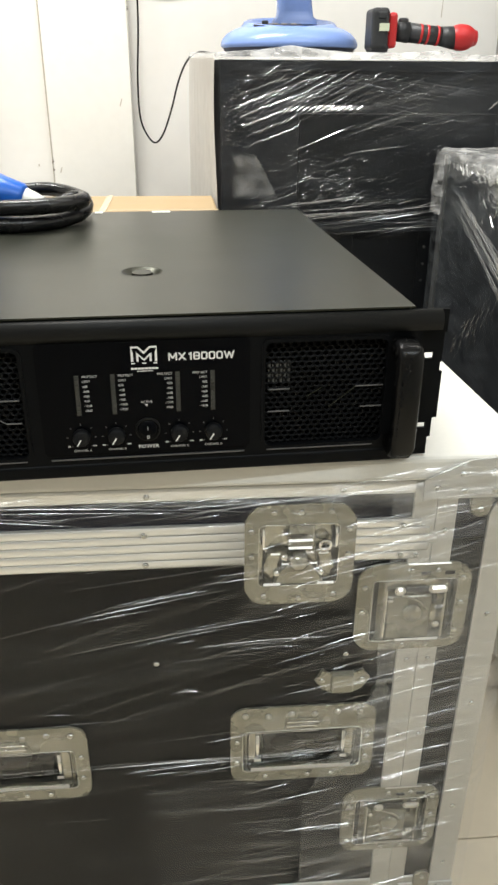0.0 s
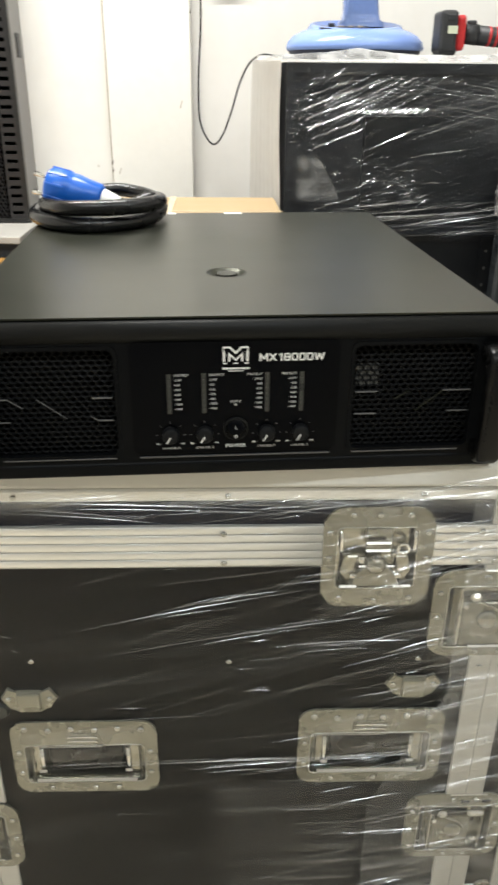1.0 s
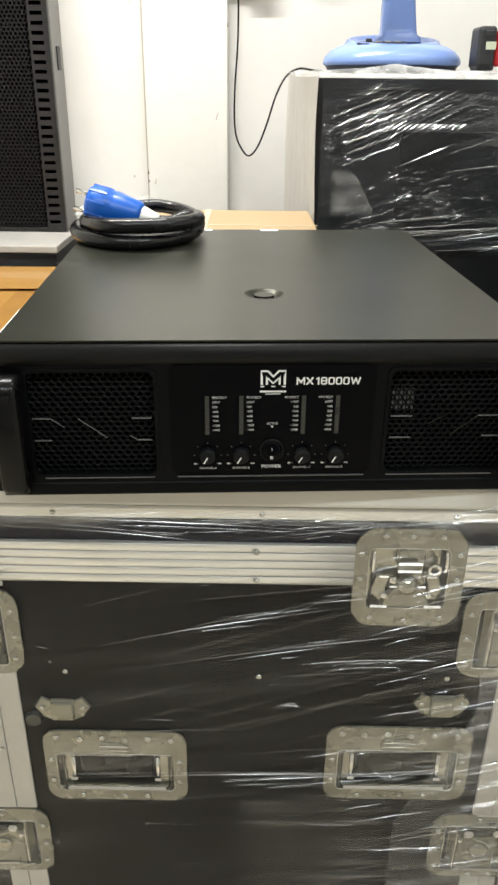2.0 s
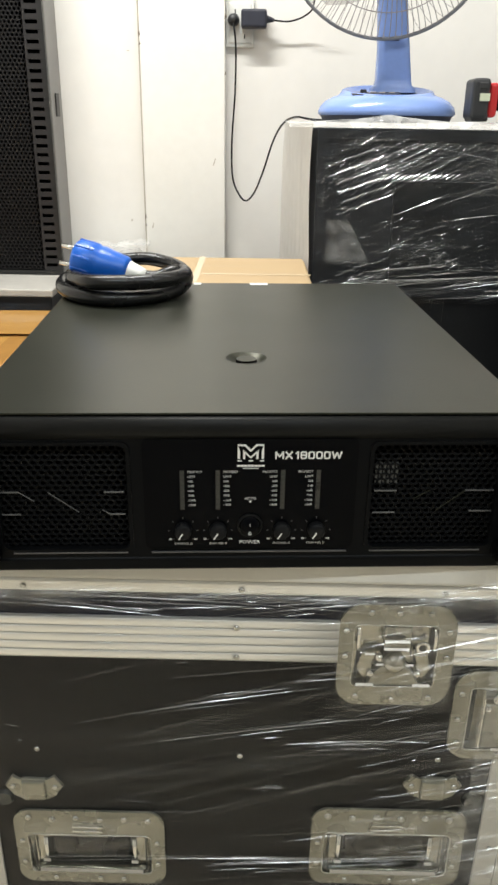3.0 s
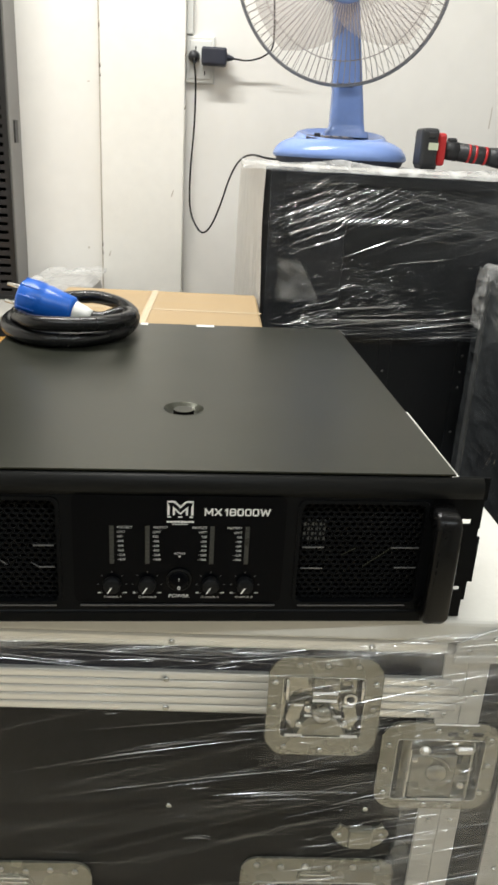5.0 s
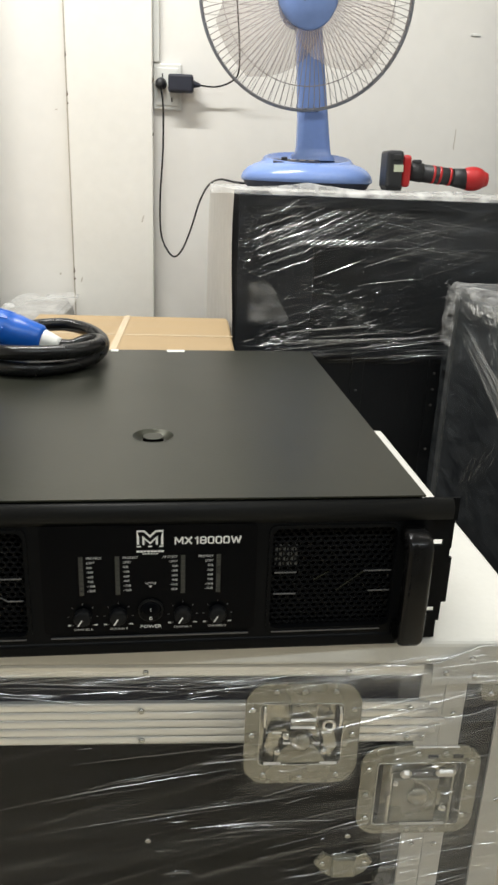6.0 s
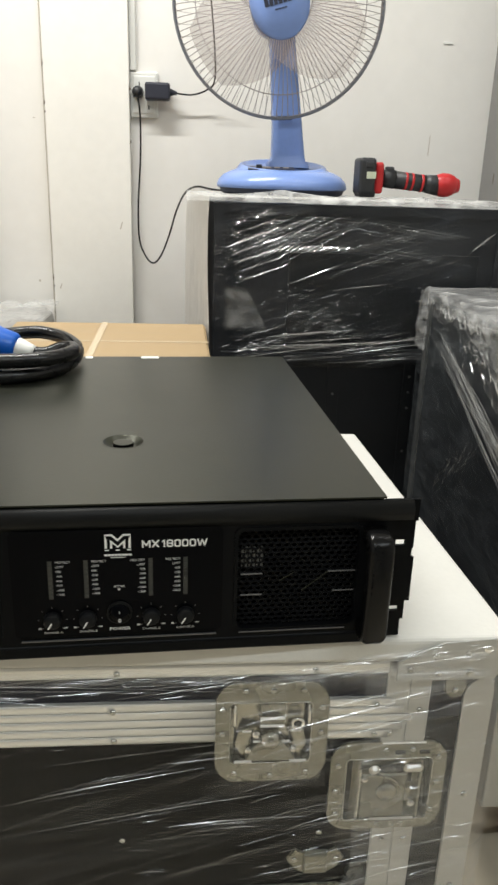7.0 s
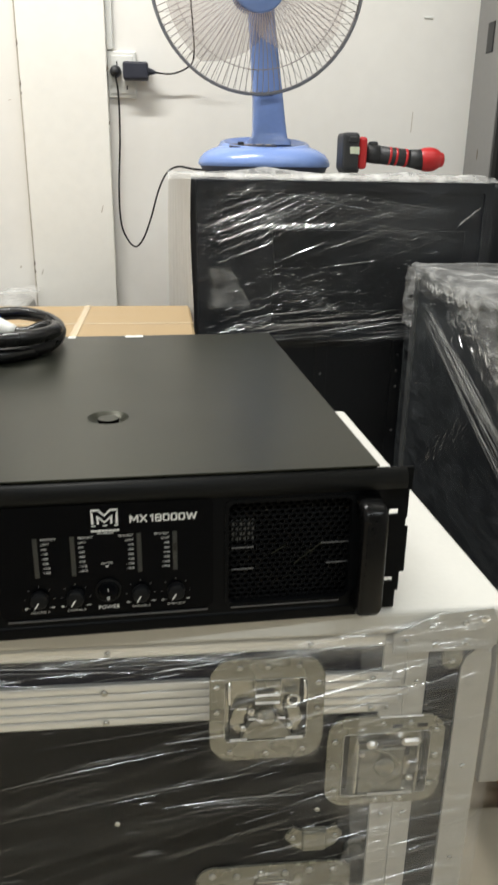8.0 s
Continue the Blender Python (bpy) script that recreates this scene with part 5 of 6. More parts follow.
# ---- coiled mains lead on the amplifier ----
lead = thing("power_lead", pose(-0.176, 0.430, 0.9190), "coiled thick black mains lead with a blue plug", "power cable")
CR = 0.0092
path = []
for k in range(0, 48):
    a = radians(-250 + 10 * k)
    t = k / 47
    rx, ry = 0.076 + 0.006 * math.sin(2.3 * a / 2 + 1), 0.092 + 0.008 * math.cos(a * 0.7)
    z = CR + 0.0006 + 0.0150 * min(1, max(0, (t - 0.50) * 5)) + 0.0030 * math.sin(a * 1.5 + 0.5) * t
    path.append((rx * math.cos(a) + 0.006 * math.sin(a * 0.5), ry * math.sin(a), z))
path += [(-0.020, -0.092, 0.028), (0.030, -0.094, 0.029), (0.066, -0.080, 0.030), (0.084, -0.050, 0.030), (0.081, -0.026, 0.030), (0.066, -0.019, 0.028), (0.048, -0.0215, 0.0215), (0.030, -0.0205, 0.0215)]
part("cable", tube(spline(path, 3), CR, 12), RUBBER, lead, "thick black rubber cable", True)
pm = pose(0.010, -0.018, 0.0265) @ Matrix.Rotation(radians(172), 4, "Z") @ Matrix.Rotation(radians(-13), 4, "Y") @ Matrix.Diagonal((1.04, 1.18, 1.18, 1))
def along_x(profile, seg=24):
    g = lathe(profile, seg)
    bmesh.ops.rotate(g, cent=(0, 0, 0), matrix=Matrix.Rotation(radians(90), 3, "Y"), verts=g.verts)
    return g
pl = at(part("plug", along_x([(0.0135, 0.0), (0.0165, 0.004), (0.0185, 0.022), (0.0205, 0.034), (0.0200, 0.040), (0.0215, 0.042), (0.0215, 0.064), (0.0195, 0.067), (0.0180, 0.069)]), BLUE_PLUG, lead, "blue two-pin mains plug", True), pm)
for k in range(10):
    a = radians(36 * k)
    part("plug_rib", box(0.043, 0.066, -0.0016, 0.0016, 0.0205, 0.0221, 0.0004, 1), BLUE_PLUG, pl).matrix_basis = Matrix.Rotation(a, 4, "X")
part("collar", along_x([(0.0080, -0.022), (0.0095, -0.016), (0.0125, -0.002), (0.0130, 0.002)]), WHITE_PLASTIC, pl, "white strain relief", True)
for s in (-1, 1):
    part("pin", rod((0.066, 0, s * 0.0095), (0.088, 0, s * 0.0095), 0.0024, seg=10), CHROME, pl, "round metal pin", True)

# ---- cardboard boxes ----
card = thing("cardboard_box", pose(-0.100, 0.806, 0, 0, 0, 0.6), "tall brown cardboard carton closed with pale tape", "cardboard box")
part("carton", box(-0.190, 0.192, -0.180, 0.180, 0.0, 0.870, 0.004), KRAFT, card)
for s in (-1, 1):
    y0, y1 = sorted((s * 0.001, s * 0.1785))
    part("flap", box(-0.188, 0.188, y0, y1, 0.8702, 0.8728, 0.0008, 1), KRAFT, card)
part("tape", box(-0.191, 0.1930, -0.004, 0.004, 0.8730, 0.8734), TAPE, card, "pale tape along the flaps")
part("tape", box(-0.018, -0.006, -0.181, 0.182, 0.8735, 0.8739), TAPE, card, "pale tape across the top")

ob = thing("taped_carton", pose(-0.62, 1.02, 0, 0, 0, 2), "orange-brown carton under glossy tape", "cardboard box")
part("carton", box(-0.30, 0.26, -0.42, 0.24, 0.0, 0.685, 0.006), ORANGE_BOX, ob)
part("flap", box(-0.298, 0.258, 0.042, 0.238, 0.6855, 0.694, 0.0040, 3), ORANGE_BOX, ob)
part("flap", box(-0.298, 0.258, -0.418, 0.038, 0.6855, 0.6885, 0.001), ORANGE_BOX, ob)
for tx in (-0.27, 0.10, 0.235):
    part("tape", box(tx - 0.022, tx + 0.022, -0.420, 0.239, 0.6945, 0.6950) if tx < 0 else box(tx - 0.02, tx + 0.02, -0.420, 0.040, 0.6886, 0.6890), TAPE_GLOSS, ob, "glossy brown tape")
part("tape", box(-0.30, 0.26, 0.010, 0.060, 0.6945, 0.6952), ORANGE_BOX, ob)

# ---- wrapped loudspeaker on a black case ----
SPX0, SPX1, SPY0, SPY1, SPZ0, SPZ1 = 0.104, 0.690, 0.955, 1.31, 0.806, 1.116
RIVET_DARK = RIVET.copy()
RIVET_DARK.materials[0] = GROOVE
low = thing("black_case", pose(0.40, 1.14, 0), "black riveted flight case standing behind the amplifier", "flight case")
part("body", box(-0.296, 0.30, -0.165, 0.20, 0.0, 0.805, 0.004), CABINET, low)
for x in (-0.05, 0.115):
    part("edge_strip", box(x, x + 0.026, -0.1675, -0.165, 0.01, 0.80, 0.0006, 1), CABINET, low)
for x, z in ((0.128, 0.770), (0.128, 0.735), (0.128, 0.700), (0.128, 0.600), (-0.037, 0.730), (-0.037, 0.560)):
    at(part("rivet", RIVET_DARK, RIVET_STEEL, low), pose(x, -0.1675, z))

spk = thing("loudspeaker", pose(0, 0, 0), "black loudspeaker cabinet wrapped in shiny stretch film", "loudspeaker")
bm = prism([(SPX0, SPY0), (SPX1, SPY0), (SPX1, SPY1), (0.056, SPY1)], SPZ1 - SPZ0, "z", SPZ0)
part("cabinet", bm, CABINET, spk)
part("front_frame", frame_plate(rrect(SPX0 + 0.001, SPX1 - 0.001, SPZ0 + 0.001, SPZ1 - 0.001, 0.002), rrect(SPX0 + 0.018, SPX1 - 0.018, SPZ0 + 0.018, SPZ1 - 0.018, 0.004), SPY0, SPY0 - 0.006), CABINET, spk)
part("front_grille", box(SPX0 + 0.15, SPX1 - 0.05, SPY0 - 0.003, SPY0, SPZ0 + 0.03, SPZ1 - 0.09, 0.001, 1), SPK_GRILLE, spk)
def spk_film(u, v):
    x, z = SPX0 - 0.004 + u * (SPX1 - SPX0 + 0.008), SPZ0 - 0.012 + v * (SPZ1 - SPZ0 + 0.014)
    s = z - 0.25 * x
    return (x, SPY0 - 0.013 - 0.0035 * noise.noise(Vector((x * 6, 1, s * 22))) - 0.0008 * noise.noise(Vector((x * 20, 3, s * 70))), z)
part("stretch_film", sheet(70, 60, spk_film), FILM_BOX, spk, "clear wrinkled stretch film", True)
def side_film(u, v):
    y = SPY0 - 0.004 + u * (SPY1 - SPY0)
    z = SPZ0 - 0.01 + v * (SPZ1 - SPZ0 + 0.019)
    x = SPX0 - 0.010 - (0.046 - 0.003 * v ** 6) * u - 0.005 * noise.noise(Vector((y * 6, 5, z * 3))) - 0.0045 * noise.noise(Vector((y * 34, 5, z * 4))) * (1 - v ** 4)
    return (x, y, z)
part("side_film", sheet(60, 40, side_film), PALE_WRAP, spk, "milky film over the side", True)
def top_film(u, v):
    x, y = 0.05 + u * (SPX1 - 0.045), SPY0 - 0.010 + v * (SPY1 - SPY0 + 0.01)
    d = min(v * 8, 1.0)
    return (x, y, SPZ1 + 0.0015 + 0.0095 * min(1.0, v * 14) + 0.006 * max(0, noise.noise(Vector((x * 14, y * 14, 2)))) * (0.4 + 0.6 * d) + 0.011 * math.exp(-((x - 0.24) / 0.10) ** 2 - ((y - 0.985) / 0.022) ** 2) * (1 + 0.6 * noise.noise(Vector((x * 22, 4, y * 8)))) + 0.006 * math.exp(-((x - 0.50) / 0.07) ** 2 - ((y - 0.990) / 0.022) ** 2))
part("top_film", sheet(70, 40, top_film), FILM_TOP, spk, "milky crumpled film over the top", True)
# milky patch where several turns lie over each other
patch = sheet(24, 20, lambda u, v: (0.116 + 0.100 * u * (1.05 - 0.55 * v), SPY0 - 0.021 - 0.002 * noise.noise(Vector((u * 4, 3, v * 5))), 0.870 + 0.095 * v - 0.006 * u))
part("milky_patch", patch, FILM_PATCH, spk, "doubled milky film", True)
random.seed(21)
bright, dull = bmesh.new(), bmesh.new()


def spk_folds(bm, n, cx, cz, sx, sz, deg, spread, ln, w, lean=44, var=5):
    """A family of nearly parallel fine creases."""
    for i in range(n):
        x, z = random.gauss(cx, sx), random.gauss(cz, sz)
        l = ln * random.uniform(0.5, 1.5)
        if not (SPX0 + l / 2 < x < SPX1 - l / 2 and SPZ0 + 0.004 < z < SPZ1 - 0.006 - 0.2 * l):
            continue
        fold(bm, (x, SPY0 - 0.0195 - random.uniform(0, 0.002), z), l, radians(random.gauss(deg, spread)), w * random.uniform(0.5, 1.05), random.gauss(lean, var * 2), seg=6)


# row of slanting dashes and the dashes beside it
for k in range(12):
    fold(bright, (0.240 + 0.0112 * k, SPY0 - 0.0205, 1.0335 + 0.0002 * k), 0.025 - 0.0006 * abs(k - 5), radians(33), 0.0014, 44, seg=6)
for r0 in range(6):
    for k in range(7):
        fold(bright, (0.140 + 0.0125 * k + 0.005 * r0, SPY0 - 0.0205, 1.058 - 0.017 * r0 + 0.0045 * k), random.uniform(0.014, 0.030), radians(random.gauss(33, 3)), random.uniform(0.0006, 0.0013), random.gauss(43, 9), seg=5)
for k in range(10):
    fold(bright, (0.62 + 0.004 * k, SPY0 - 0.0205, 1.040 + 0.0032 * k), random.uniform(0.010, 0.020), radians(random.gauss(52, 6)), 0.0009, random.gauss(44, 4), seg=5)
for k in range(9):
    fold(bright, (0.365 + 0.0085 * k, SPY0 - 0.0205, 1.086 + random.uniform(-0.003, 0.003)), 0.009, radians(48), 0.0008, random.gauss(44, 5), seg=4)
# long crossing families
for k in range(26):
    fold(dull, (0.285 + random.gauss(0, 0.045), SPY0 - 0.019, 1.062 + random.uniform(-0.03, 0.012)), random.uniform(0.10, 0.18), radians(random.gauss(26, 3)), random.uniform(0.0006, 0.0011), random.gauss(44, 6), seg=14)
for k in range(34):
    fold(dull, (0.48 + random.gauss(0, 0.05), SPY0 - 0.019, 1.000 + 0.10 * random.random()), random.uniform(0.10, 0.24), radians(random.gauss(-9, 2)), random.uniform(0.0005, 0.0010), random.gauss(40, 8), seg=14)
for k in range(30):
    fold(dull, (0.45 + random.gauss(0, 0.06), SPY0 - 0.019, 0.985 + 0.09 * random.random()), random.uniform(0.12, 0.26), radians(random.gauss(17, 2)), random.uniform(0.0005, 0.0010), random.gauss(40, 8), seg=14)
for k in range(16):
    fold(dull, (0.20 + random.gauss(0, 0.03), SPY0 - 0.019, 1.098 + random.gauss(0, 0.006)), random.uniform(0.04, 0.12), radians(random.gauss(4, 3)), 0.0007, random.gauss(34, 8), seg=8)
# level lines along the foot
for k in range(44):
    l = random.uniform(0.08, 0.30)
    fold(bright if k % 4 == 0 else dull, (0.12 + l / 2 + random.uniform(0, 0.40) * (1 - l), SPY0 - 0.0195, random.uniform(0.810, 0.872)), l, radians(random.gauss(6, 2.5)), random.uniform(0.0005, 0.0012), random.gauss(41, 6), seg=14)
spk_folds(bright, 90, 0.140, 1.020, 0.022, 0.040, 31, 14, 0.008, 0.0007)
spk_folds(bright, 52, 0.29, 0.915, 0.06, 0.026, 20, 14, 0.012, 0.0007)
spk_folds(bright, 36, 0.20, 0.845, 0.04, 0.012, 12, 8, 0.016, 0.0007)
spk_folds(bright, 14, 0.42, 0.92, 0.07, 0.04, 18, 6, 0.018, 0.0006)
spk_folds(bright, 26, 0.24, 1.07, 0.07, 0.018, 28, 4, 0.034, 0.0006, 45)
spk_folds(bright, 22, 0.36, 0.87, 0.10, 0.03, 12, 4, 0.036, 0.0006, 42)
spk_folds(bright, 12, 0.52, 1.02, 0.07, 0.04, 22, 6, 0.014, 0.0008, 46)
spk_folds(dull, 80, 0.32, 0.905, 0.10, 0.035, 18, 6, 0.035, 0.0008)
fold(bright, (0.315, SPY0 - 0.0205, 0.990), 0.060, radians(22), 0.0016, 43, seg=12)
fold(bright, (0.30, SPY0 - 0.0205, 0.984), 0.13, radians(22), 0.0007, 43, seg=12)
fold(bright, (0.41, SPY0 - 0.0205, 0.964), 0.10, radians(7), 0.0008, 40, seg=12)
tagged(part("film_haze", dull, SOFT_RIDGE, spk, "dull folds in the film"), kind="stuff")
tagged(part("film_fold", bright, RIDGE_FAR, spk, "folds in the film, whitened as glints"), kind="stuff")

# ---- black case in the corner beside the loudspeaker ----
cnr = thing("corner_case", pose(0, 0, 0), "plain black case standing in the corner by the loudspeaker", "flight case")
part("body", box(0.712, 0.866, 1.02, 1.410, 0.0, 1.108, 0.004), CABINET, cnr)
part("edge_strip", box(0.710, 0.720, 1.018, 1.030, 0.01, 1.106, 0.001, 1), CABINET, cnr)

# ---- wrapped case standing to the side ----
rc = thing("wrapped_case", pose(0, 0, 0), "tall black case with aluminium edges in milky stretch film", "flight case")
RX0, RX1, RY0, RY1, RZ0, RZ1 = 0.528, 1.05, 0.350, 0.905, 0.215, 0.960
part("body", box(RX0 + 0.004, RX1, RY0 + 0.004, RY1 - 0.004, RZ0, RZ1 - 0.004), CABINET, rc)
part("edge_angle", box(RX0, RX0 + 0.040, RY0, RY0 + 0.030, RZ0, RZ1, 0.003), ALU, rc)
part("edge_angle", box(RX0, RX0 + 0.030, RY1 - 0.026, RY1, RZ0, RZ1, 0.003), DULL_EDGE, rc)
part("edge_angle", box(RX0 - 0.001, RX0 + 0.012, RY0 + 0.03, RY1 - 0.028, RZ1 - 0.012, RZ1, 0.002), DULL_EDGE, rc)
part("edge_angle", box(RX0 - 0.001, RX0 + 0.03, RY0 + 0.03, RY1 - 0.03, RZ0, RZ0 + 0.03, 0.002), ALU, rc)
part("edge_angle", box(RX0 + 0.03, RX1, RY0 - 0.001, RY0 + 0.03, RZ1 - 0.012, RZ1, 0.002), DULL_EDGE, rc)
for cx in (RX0 + 0.34, RX1 - 0.08):
    for cy in (RY0 + 0.10, RY1 - 0.10):
        caster(rc, cx, cy, RZ0)
def rc_shroud(u, v):
    """Milky film that hangs over the side, rounds the top edge and lies over the top."""
    y = RY0 - 0.012 + u * (RY1 - RY0 + 0.024)
    low_edge = 0.940 - max(0.0, 0.65 - y) * 0.44 + 0.014 * noise.noise(Vector((y * 22, 0, 4)))
    if v < 0.45:
        q = v / 0.45
        x, z = RX0 - 0.009, low_edge + q * (RZ1 - 0.012 - low_edge)
    elif v < 0.55:
        a = radians(90 * (v - 0.45) / 0.10)
        x, z = RX0 + 0.006 - 0.015 * math.cos(a), RZ1 - 0.012 + 0.018 * math.sin(a)
    else:
        q = (v - 0.55) / 0.45
        x, z = RX0 + 0.006 + q * (RX1 - RX0), RZ1 + 0.006
    n1 = noise.noise(Vector((x * 11, y * 14, z * 16))) + 0.4 * noise.noise(Vector((x * 40, y * 45, z * 50)))
    return (x - 0.005 * n1 * (v < 0.55), y, z + 0.011 * abs(n1) * (v >= 0.45))


part("shroud_film", sheet(110, 110, rc_shroud), FILM_MILKY, rc, "doubled milky film crumpled over the top", True)


def rc_hem(u, v):
    """Thinner hem of the same film below the doubled part."""
    y = RY0 - 0.010 + u * (RY1 - RY0 + 0.02)
    top = 0.958 - max(0.0, 0.65 - y) * 0.44
    low = 0.925 - max(0.0, 0.67 - y) * 0.46 + 0.016 * noise.noise(Vector((y * 16, 9, 4)))
    z = low + v * (top - low)
    return (RX0 - 0.011 - 0.004 * noise.noise(Vector((y * 20, 3, z * 20))), y, z)


part("hem_film", sheet(70, 12, rc_hem), FILM_HEM, rc, "thin milky hem of film", True)
knot = sheet(16, 20, lambda u, v: (RX0 - 0.014 - 0.008 * noise.noise(Vector((u * 3, 9, v * 4))), RY1 - 0.05 + u * 0.06, 0.852 + v * 0.113))
part("corner_film", knot, FILM_MILKY, rc, "bunched film at the corner", True)
def rc_side(u, v):
    y, z = RY0 - 0.008 + u * (RY1 - RY0 + 0.016), RZ0 + v * (RZ1 - RZ0)
    return (RX0 - 0.008 - 0.004 * noise.noise(Vector((y * 9, 3, z * 9))), y, z)
part("side_film", sheet(40, 40, rc_side), FILM_CLEAR, rc, "clear wrinkled stretch film", True)
def rc_front(u, v):
    x, z = RX0 - 0.008 + u * (RX1 - RX0 + 0.012), RZ0 + v * (RZ1 - RZ0)
    return (x, RY0 - 0.008 - 0.004 * noise.noise(Vector((x * 9, 3, z * 9))), z)
part("front_film", sheet(30, 40, rc_front), FILM_CLEAR, rc, "clear wrinkled stretch film", True)
random.seed(8)
bm = bmesh.new()
strand = bmesh.new()
for k in range(34):
    o = random.random() ** 1.3
    y0, y1 = 0.83 - 0.07 * o - random.uniform(0, 0.08), RY0 - 0.03 + random.uniform(0.0, 0.05)
    pts = [(RX0 - 0.016 - 0.004 * random.random(), y0 + (y1 - y0) * t, 0.907 + 0.013 * o - (0.832 - 0.071 * o - y0 - (y1 - y0) * t) * (0.40 - 0.065 * o) + 0.002 * math.sin(9 * t + k)) for t in (0, 0.2, 0.4, 0.6, 0.8, 1.0)]
    tube(spline(pts, 4), random.uniform(0.00015, 0.0006), 5, strand, taper=lambda t: 0.3 + math.sin(math.pi * t))
tagged(part("film_strand", strand, THIN_STRAND, rc, "twisted strands of film", True), kind="stuff")
for k in range(150):
    y = random.uniform(RY0, RY1 - 0.12)
    fold(bm, (RX0 - 0.020, y, min(0.947 - max(0.0, 0.65 - y) * 0.36 + random.gauss(0.006, 0.022), RZ1 - 0.012)), random.uniform(0.006, 0.03), radians(random.uniform(-70, 70)), random.uniform(0.0008, 0.0018), random.uniform(20, 60), "x", seg=5)
for k in range(34):
    fold(bm, (RX0 - 0.014, 0.55 + 0.16 * k / 34 + random.gauss(0, 0.012), 0.755 - 0.12 * k / 34 + random.gauss(0, 0.012)), random.uniform(0.01, 0.05), radians(random.gauss(52, 12)), 0.0008, random.uniform(20, 60), "x", seg=5)
tagged(part("film_fold", bm, RIDGE_FAR, rc, "folds in the film, whitened as glints"), kind="stuff")

# ---- wall cabinets with perforated doors ----
def wall_cabinet(x0, x1, y0, z0, z1, label, holes):
    th = thing("wall_cabinet", pose(x0, y0, z0), label, "cabinet", "perforated cabinets")
    w, h, d = x1 - x0, z1 - z0, WALL_Y - y0
    part("carcass", box(0, w, 0.012, d, 0, h, 0.002), RACK_GREY, th)
    part("door_frame", frame_plate(rrect(0.002, w - 0.002, 0.002, h - 0.002, 0.002, 1), rrect(0.012, w - 0.012, 0.012, h - 0.012, 0.002, 1), 0.012, 0.0), RACK_BLACK, th, "black door frame")
    part("backing", box(0.012, w - 0.012, 0.0095, 0.0118, 0.012, h - 0.012), FILTER_SHADE, th)
    if holes:
        hx = bmesh.new()
        R = 0.0062
        row, z = 0, 0.02
        while z < min(h, 0.75) - 0.015:
            x = 0.030 + (R * 0.866 if row % 2 else 0) + max(0, w - 0.40)
            while x < w - 0.055:
                o = [(x + R * 1.0 * math.sin(radians(60 * k)), z + R * 1.0 * math.cos(radians(60 * k))) for k in range(6)]
                i = [(x + R * 0.66 * math.sin(radians(60 * k)), z + R * 0.66 * math.cos(radians(60 * k))) for k in range(6)]
                vo = [hx.verts.new((p, 0.002, q)) for p, q in o]
                vi = [hx.verts.new((p, 0.0024, q)) for p, q in i]
                vb = [hx.verts.new((p, 0.006, q)) for p, q in i]
                for k in range(6):
                    hx.faces.new((vo[k], vo[(k + 1) % 6], vi[(k + 1) % 6], vi[k]))
                    hx.faces.new((vi[k], vi[(k + 1) % 6], vb[(k + 1) % 6], vb[k]))
                x += R * 1.732
            z += R * 1.5
            row += 1
        part("perforated_door", hx, MESH_CAB, th, "black honeycomb door panel")
        slots = [(w - 0.046, w - 0.016, 0.022 + k * 0.0215, 0.022 + k * 0.0215 + 0.009) for k in range(34)]
        part("slotted_edge", board(w - 0.052, w - 0.012, 0.012, min(h - 0.012, 0.77), 0.002, 0.006, slots), SLOT_STRIP, th, "black edge strip with a row of slots")
    else:
        part("door_panel", box(0.012, w - 0.012, 0.003, 0.009, 0.012, h - 0.012, 0.001, 1), MESH_CAB, th, "black door panel")
    return th


lc = wall_cabinet(-1.10, -0.532, 1.50, 0.735, 2.05, "black perforated-door cabinet with a grey side on the wall", True)
part("side_latch", box(0.568, 0.571, 0.050, 0.082, 0.397, 0.452, 0.001, 1), RACK_BLACK, lc, "small black side latch")
rcab = wall_cabinet(0.872, 1.45, 1.425, 0.62, 2.05, "black-doored cabinet with a grey side on the wall", False)
part("side_latch", box(-0.003, 0.0, 0.075, 0.115, 0.80, 0.87, 0.001, 1), RACK_BLACK, rcab, "small black side latch")
part("side_scuff", box(-0.0008, 0.0, 0.100, 0.104, 0.545, 0.57), CHIP, rcab)
ped = thing("wrapped_crate", pose(-0.82, 1.46, 0), "dark crate in stretch film with a pale top board", "crate")
part("crate", box(-0.30, 0.30, -0.15, 0.15, 0.0, 0.7155, 0.004), CABINET, ped)
part("top_board", box(-0.305, 0.305, -0.155, 0.152, 0.716, 0.7345, 0.003), mat("worn_board", (0.42, 0.405, 0.37), 0.5, vary=0.15, scale=12), ped, "pale top board")
def ped_film(u, v):
    x, z = -0.31 + u * 0.62, 0.30 + v * 0.40
    return (x, -0.158 - 0.004 * noise.noise(Vector((x * 12, 2, z * 12))), z)
part("stretch_film", sheet(30, 20, ped_film), FILM_BOX, ped, "clear stretch film", True)

